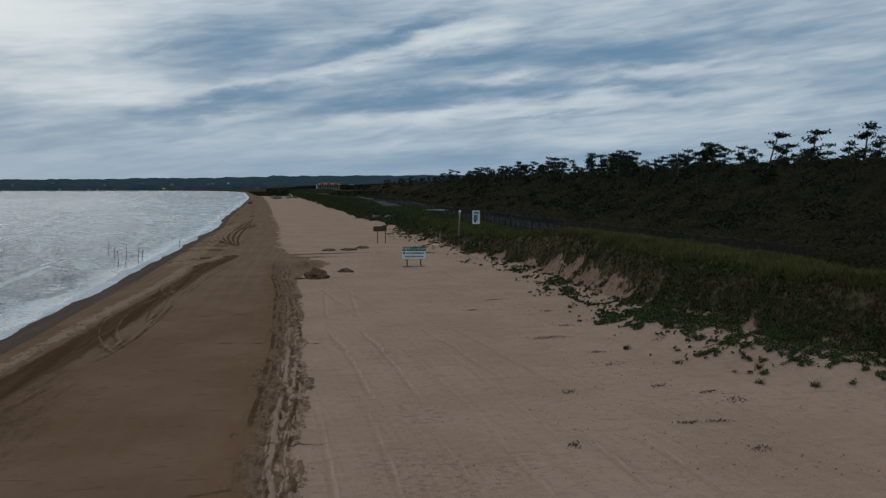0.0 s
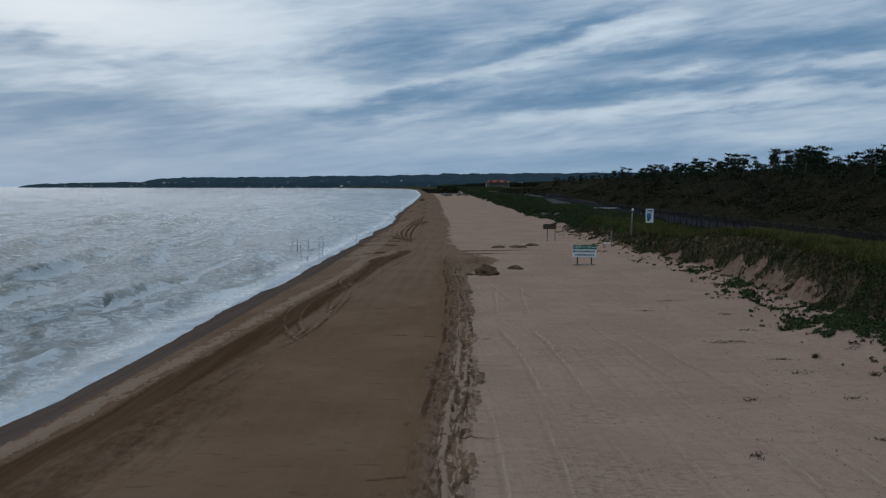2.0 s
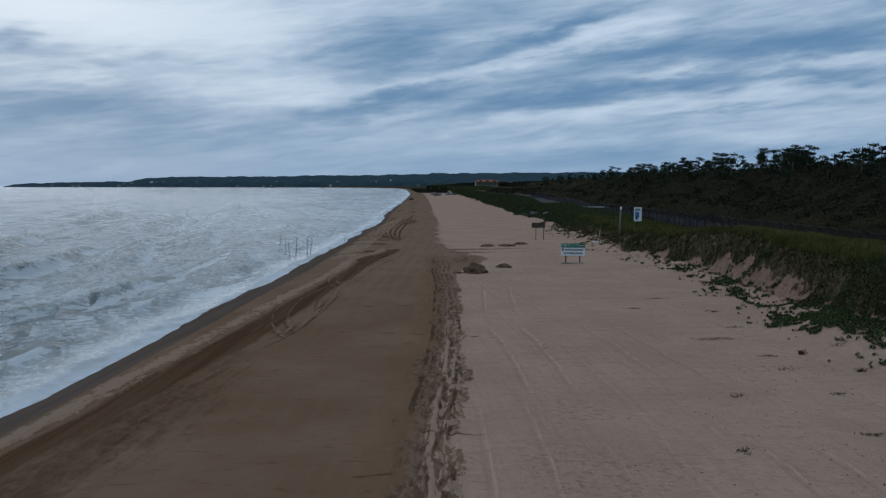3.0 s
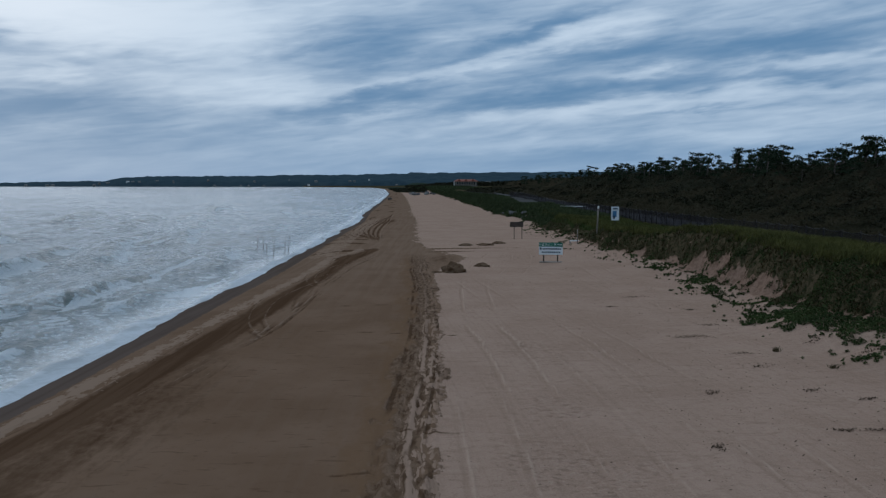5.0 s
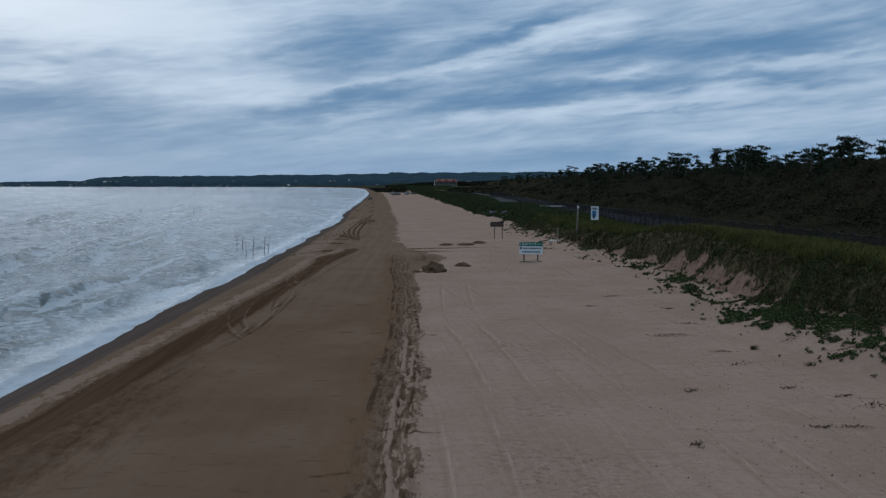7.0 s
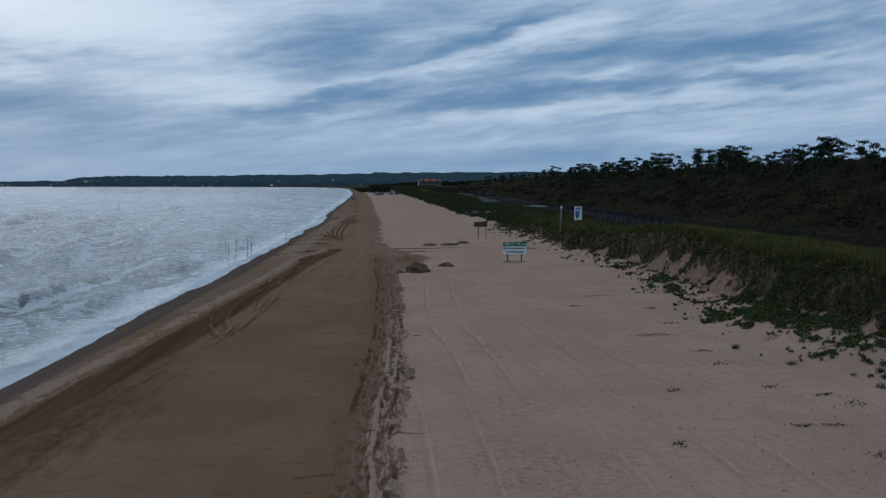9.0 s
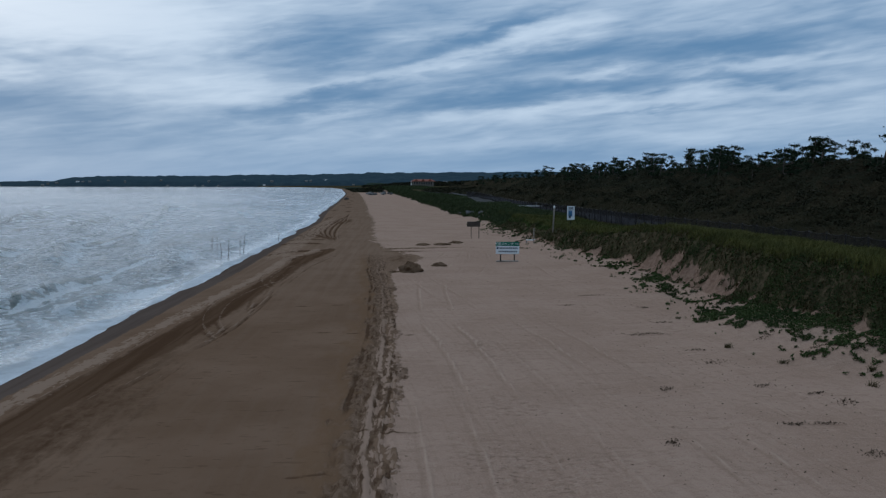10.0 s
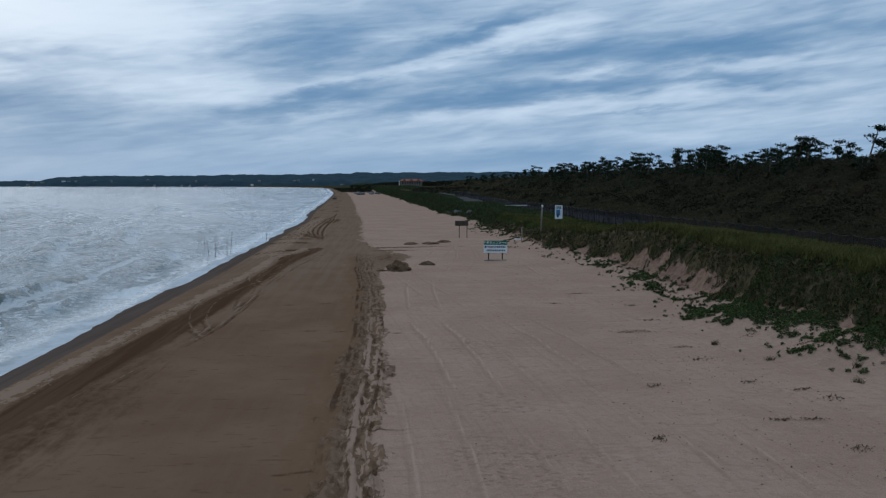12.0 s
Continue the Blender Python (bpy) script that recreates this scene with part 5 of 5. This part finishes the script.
white_plank(13.6, 82.0, 0.95, -3, "short white plank on the sand beside the grass", 0.14)


def sticks():
    """Net poles that stand in the shallow water."""
    places = [(-18.0, 80.0, 1.45, -4, 3), (-17.3, 79.5, 1.35, 3, 0), (-15.4, 72.2, 1.30, 2, -3), (-14.9, 72.6, 1.75, 1, 3), (-14.3, 76.5, 1.75, -2, 5),
              (-14.0, 73.2, 1.75, 0, 1), (-13.4, 93.0, 1.1, 0, 2)]
    for x, y, h, a, b in places:
        s = thing("net_pole", pose(x, y, SEA_Z, a, b, 0), "thin grey bamboo pole standing in the shallow surf", "pole", "poles in the surf")
        part("shaft", tube([(0, 0, -0.8), (0.01, 0, h * 0.5), (0.0, 0.02, h)], [0.034, 0.032, 0.026], 6), BAMBOO, s)
    for (xa, ya, za), (xb, yb, zb) in (((-18.0, 80.0, 0.95), (-17.3, 79.5, 0.9)), ((-14.3, 76.5, 1.3), (-14.0, 73.2, 1.3))):
        s = thing("cord", pose(xa, ya, za), "slack cord strung between two net poles", "rope")
        v = Vector((xb - xa, yb - ya, zb - za))
        part("strand", tube([(0, 0, 0), v * 0.5 + Vector((0, 0, -0.05)), v], [0.012] * 3, 5), BAMBOO, s)


sticks()


def heaps():
    for x, y, r, sq, seed in ((0.95, 56.0, 0.82, 0.62, 3), (3.2, 59.8, 0.56, 0.42, 5), (2.7, 81.6, 0.75, 0.22, 7), (4.6, 82.0, 0.9, 0.2, 8), (6.1, 84.0, 0.7, 0.25, 9), (-0.15, 55.6, 0.35, 0.3, 11)):
        bm = rock(r * 1.05, sq * 0.8, seed, 0.34, 4, 0.45)
        ob = part("sand_heap", bm, HEAPED)
        ob.matrix_basis = pose(x, y, float(ground_z(x, y)[0]) - 0.02, 0, 0, seed * 40)
        tagged(ob, "small heap of dark damp sand on the beach", "sand heap", "sand heaps")


heaps()


def debris():
    """Tangles of dried weed and twigs on the dry sand."""
    spots = [(9.8, 30.8, 0.75, 0.25), (10.45, 31.0, 0.6, 0.22), (10.9, 27.5, 0.45, 0.12), (10.75, 25.5, 0.6, 0.3), (14.1, 29.0, 0.4, 0.2), (11.0, 22.2, 0.45, 0.16), (12.45, 20.2, 0.55, 0.28),
             (12.1, 21.3, 0.4, 0.10), (10.85, 18.3, 0.45, 0.10), (10.1, 18.25, 0.4, 0.08), (10.75, 15.9, 0.4, 0.2), (6.5, 16.9, 0.28, 0.2), (8.0, 22.0, 0.25, 0.2), (14.8, 26.4, 0.35, 0.2),
             (10.4, 42.5, 0.8, 0.12), (11.6, 33.5, 0.5, 0.12), (8.5, 39.0, 0.5, 0.10), (12.2, 38.0, 0.5, 0.12)]
    for k, (x, y, long, wide) in enumerate(spots):
        rng = np.random.default_rng(200 + k)
        n = int(30 + 60 * long)
        p = rng.normal(size=(n, 2)) * np.array([long * 0.45, wide * 0.6])
        p[:, 1] += 0.25 * wide * np.sin(p[:, 0] * 5)
        h = np.abs(rng.normal(size=n)) * 0.02
        c = np.stack([p[:, 0], p[:, 1], h + 0.012], -1)
        c[:, 2] += ground_z(c[:, 0] + x, c[:, 1] + y) - ground_z(x, y)[0]
        nrm = rng.normal(size=(n, 3)) + np.array([0, 0, 0.6])
        ob = new("dried_seaweed", leaves("dried_seaweed", c, rng.uniform(0.015, 0.055, n), nrm, WEED, 300 + k, 0.3))
        ob.location = (x, y, float(ground_z(x, y)[0]))
        tagged(ob, "tangle of dried dark seaweed and twigs on dry sand", "seaweed", "wrack on the beach", "stuff")
    rng = np.random.default_rng(431)
    n = 900
    y = 14 * (75 / 14) ** rng.uniform(0, 1, n)
    x = 12.5 - np.abs(rng.normal(size=n)) * 4.0
    x, y = x[x > 0.8], y[x > 0.8]
    c = np.stack([x, y, ground_z(x, y) + 0.012], -1)
    nrm = rng.normal(size=c.shape) * 0.5 + np.array([0, 0, 1.0])
    ob = new("beach_litter", leaves("beach_litter", c, rng.uniform(0.012, 0.05, len(x)), nrm, WEED, 432, 0.35))
    tagged(ob, "scattered dark twigs and bits of weed on dry sand", "litter", kind="stuff")
    for k, (x, y, s) in enumerate(((14.15, 21.9, 0.20), (15.6, 21.2, 0.22), (13.0, 25.2, 0.18), (12.2, 27.9, 0.2), (15.0, 23.4, 0.18))):
        rng = np.random.default_rng(400 + k)
        n = 70
        px, py = x + rng.normal(size=n) * s * 0.35, y + rng.normal(size=n) * s * 0.35
        ob = blades("beach_tuft", px, py, ground_z(px, py), s, 0.02, 0.8, DRY_GRASS, 410 + k)
        tagged(ob, "small tuft of beach grass growing in dry sand", "grass tuft", "beach tufts")


debris()


def rubble():
    """Fallen concrete slabs at the bank and blocks far along the beach."""
    for k, (x, y, size, turn) in enumerate(((13.0, 146.0, (1.7, 1.1, 0.18), (38, 8, 15)), (12.1, 156.0, (0.8, 0.7, 0.18), (10, 5, 30)), (14.4, 140.0, (1.3, 0.7, 0.15), (30, -14, -25)),
                                                  (13.8, 135.0, (0.9, 0.6, 0.15), (16, -6, 10)))):
        ob = part("concrete_slab", block(size, (0, 0, 0), 0.03), STONE)
        ob.matrix_basis = pose(x, y, float(ground_z(x, y)[0]) + 0.16, *turn)
        tagged(ob, "broken grey concrete slab lying against the bank", "slab", "broken slabs")
    rng = random.Random(31)
    for k in range(26):
        y = rng.uniform(520, 700)
        x = float(coast(y)) + rng.uniform(3, 20)
        bm = rock(rng.uniform(0.5, 1.5), rng.uniform(0.6, 0.9), k + 40, 0.45, 2)
        ob = part("stone_block", bm, (STONE, STONE, CONCRETE)[k % 3])
        ob.matrix_basis = pose(x, y, float(ground_z(x, y)[0]) + 0.3, 0, 0, rng.uniform(0, 180))
        tagged(ob, "grey stone block dumped on the far beach", "boulder", "blocks on the far beach")
    x, y = float(coast(362)) - 9.5, 362.0
    bm = rock(1.0, 0.7, 77, 0.5, 2)
    ob = part("driftwood_stump", bm, BROWN)
    ob.matrix_basis = pose(x, y, float(ground_z(x, y)[0]) + 0.3)
    tagged(ob, "dark driftwood stump at the water's edge", "driftwood")


rubble()


def beach_house():
    h = thing("beach_house", pose(26.5, 900, 5.6), "cream two-storey beach house with orange tiled roofs", "house")
    part("wall", block((24, 12, 5.4), (0, 6, 2.7), 0.05), SHADED_PLASTER, h)
    roof = bmesh.new()
    v = [roof.verts.new(p) for p in ((-13.5, -1.6, 5.2), (13.5, -1.6, 5.2), (13.5, 13.4, 5.2), (-13.5, 13.4, 5.2), (-9.5, 6, 7.6), (9.5, 6, 7.6))]
    for f in ((0, 1, 5, 4), (1, 2, 5), (2, 3, 4, 5), (3, 0, 4), (3, 2, 1, 0)):
        roof.faces.new([v[i] for i in f])
    roof_ob = part("roof", roof, ROOF, h)
    for k in (-7.5, 0.0, 7.5):
        bm = bmesh.new()
        w = [bm.verts.new(p) for p in ((k - 2, -0.6, 5.9), (k + 2, -0.6, 5.9), (k, -0.6, 8.0), (k - 2, 5, 5.9), (k + 2, 5, 5.9), (k, 5, 8.0))]
        for f in ((0, 1, 2), (3, 5, 4), (0, 2, 5, 3), (1, 4, 5, 2), (0, 3, 4, 1)):
            bm.faces.new([w[i] for i in f])
        part("gable", bm, ROOF, roof_ob)
    for k in range(9):
        x = -10.4 + k * 2.6
        part("column", block((0.5, 0.5, 4.6), (x, -0.9, 2.3), 0.05), CREAM, h)
        if k < 8:
            part("window", block((1.5, 0.1, 2.2), (x + 1.3, -0.04, 3.4), 0.02), PANE, h)
    part("terrace", block((25, 2.6, 0.4), (0, -1.0, 0.2), 0.05), CONCRETE, h)
    part("chimney", block((0.9, 0.9, 5.2), (-12.9, 1, 3.0), 0.05), WHITE, h, "white corner pier")


beach_house()


def far_houses():
    """Pale houses in the distance, each a walled block with a roof."""
    rng = random.Random(51)
    spots = [(az, 1480, 9.5) for az in (3.2, 4.6, 5.2, 5.9, 6.6, 7.4, 8.0, 9.6)]
    for az in (-26.6, -25.4, -25.1, -22.7, -22.4, -21.9, -20.7, -20.4, -20.0, -18.9, -17.9, -15.7, -15.3, -13.6, -13.1, -12.7, -12.1, -10.4, -9.1, -8.6, -6.3, -6.0, -5.0, -3.1, -1.6):
        spots.append((az, rng.choice((3895, 3905, 3960, 4010)), 0))
    for az, r, z in spots:
        a = radians(az)
        w, d, t = rng.uniform(6, 15), rng.uniform(7, 10), rng.uniform(3, 5)
        if r < 3000:
            w, t = w * 0.7, t * 0.6
        if r > 3000:
            top = np.interp(az, [-29.3, -28.6, -27, -24, -22, -21, -20, -14.4, -7, 0.6], [0.5, 14, 19, 23, 28, 44, 52, 58, 67, 80])
            z = float(top * np.interp(r, [3900, 3918, 4035], [0.02, 0.30, 0.48])) + 0.5
        house = thing("distant_house", pose(r * math.sin(a), r * math.cos(a), z, 0, 0, -az + rng.uniform(-25, 25)), "pale house among trees far across the bay", "house", "distant houses")
        part("wall", block((w, d, t + 4), (0, 0, t / 2 - 2), 0.1), rng.choice((WHITE, SHADED_PLASTER, SHADED_PLASTER, CONCRETE, CONCRETE)) if r > 3000 else CONCRETE, house)
        bm = bmesh.new()
        v = [bm.verts.new(p) for p in ((-w * 0.54, -d * 0.56, t), (w * 0.54, -d * 0.56, t), (w * 0.54, d * 0.56, t), (-w * 0.54, d * 0.56, t), (-w * 0.54, 0, t + 2.6), (w * 0.54, 0, t + 2.6))]
        for f in ((0, 1, 5, 4), (2, 3, 4, 5), (0, 4, 3), (1, 2, 5), (3, 2, 1, 0)):
            bm.faces.new([v[i] for i in f])
        part("roof", bm, CONCRETE, house)


far_houses()
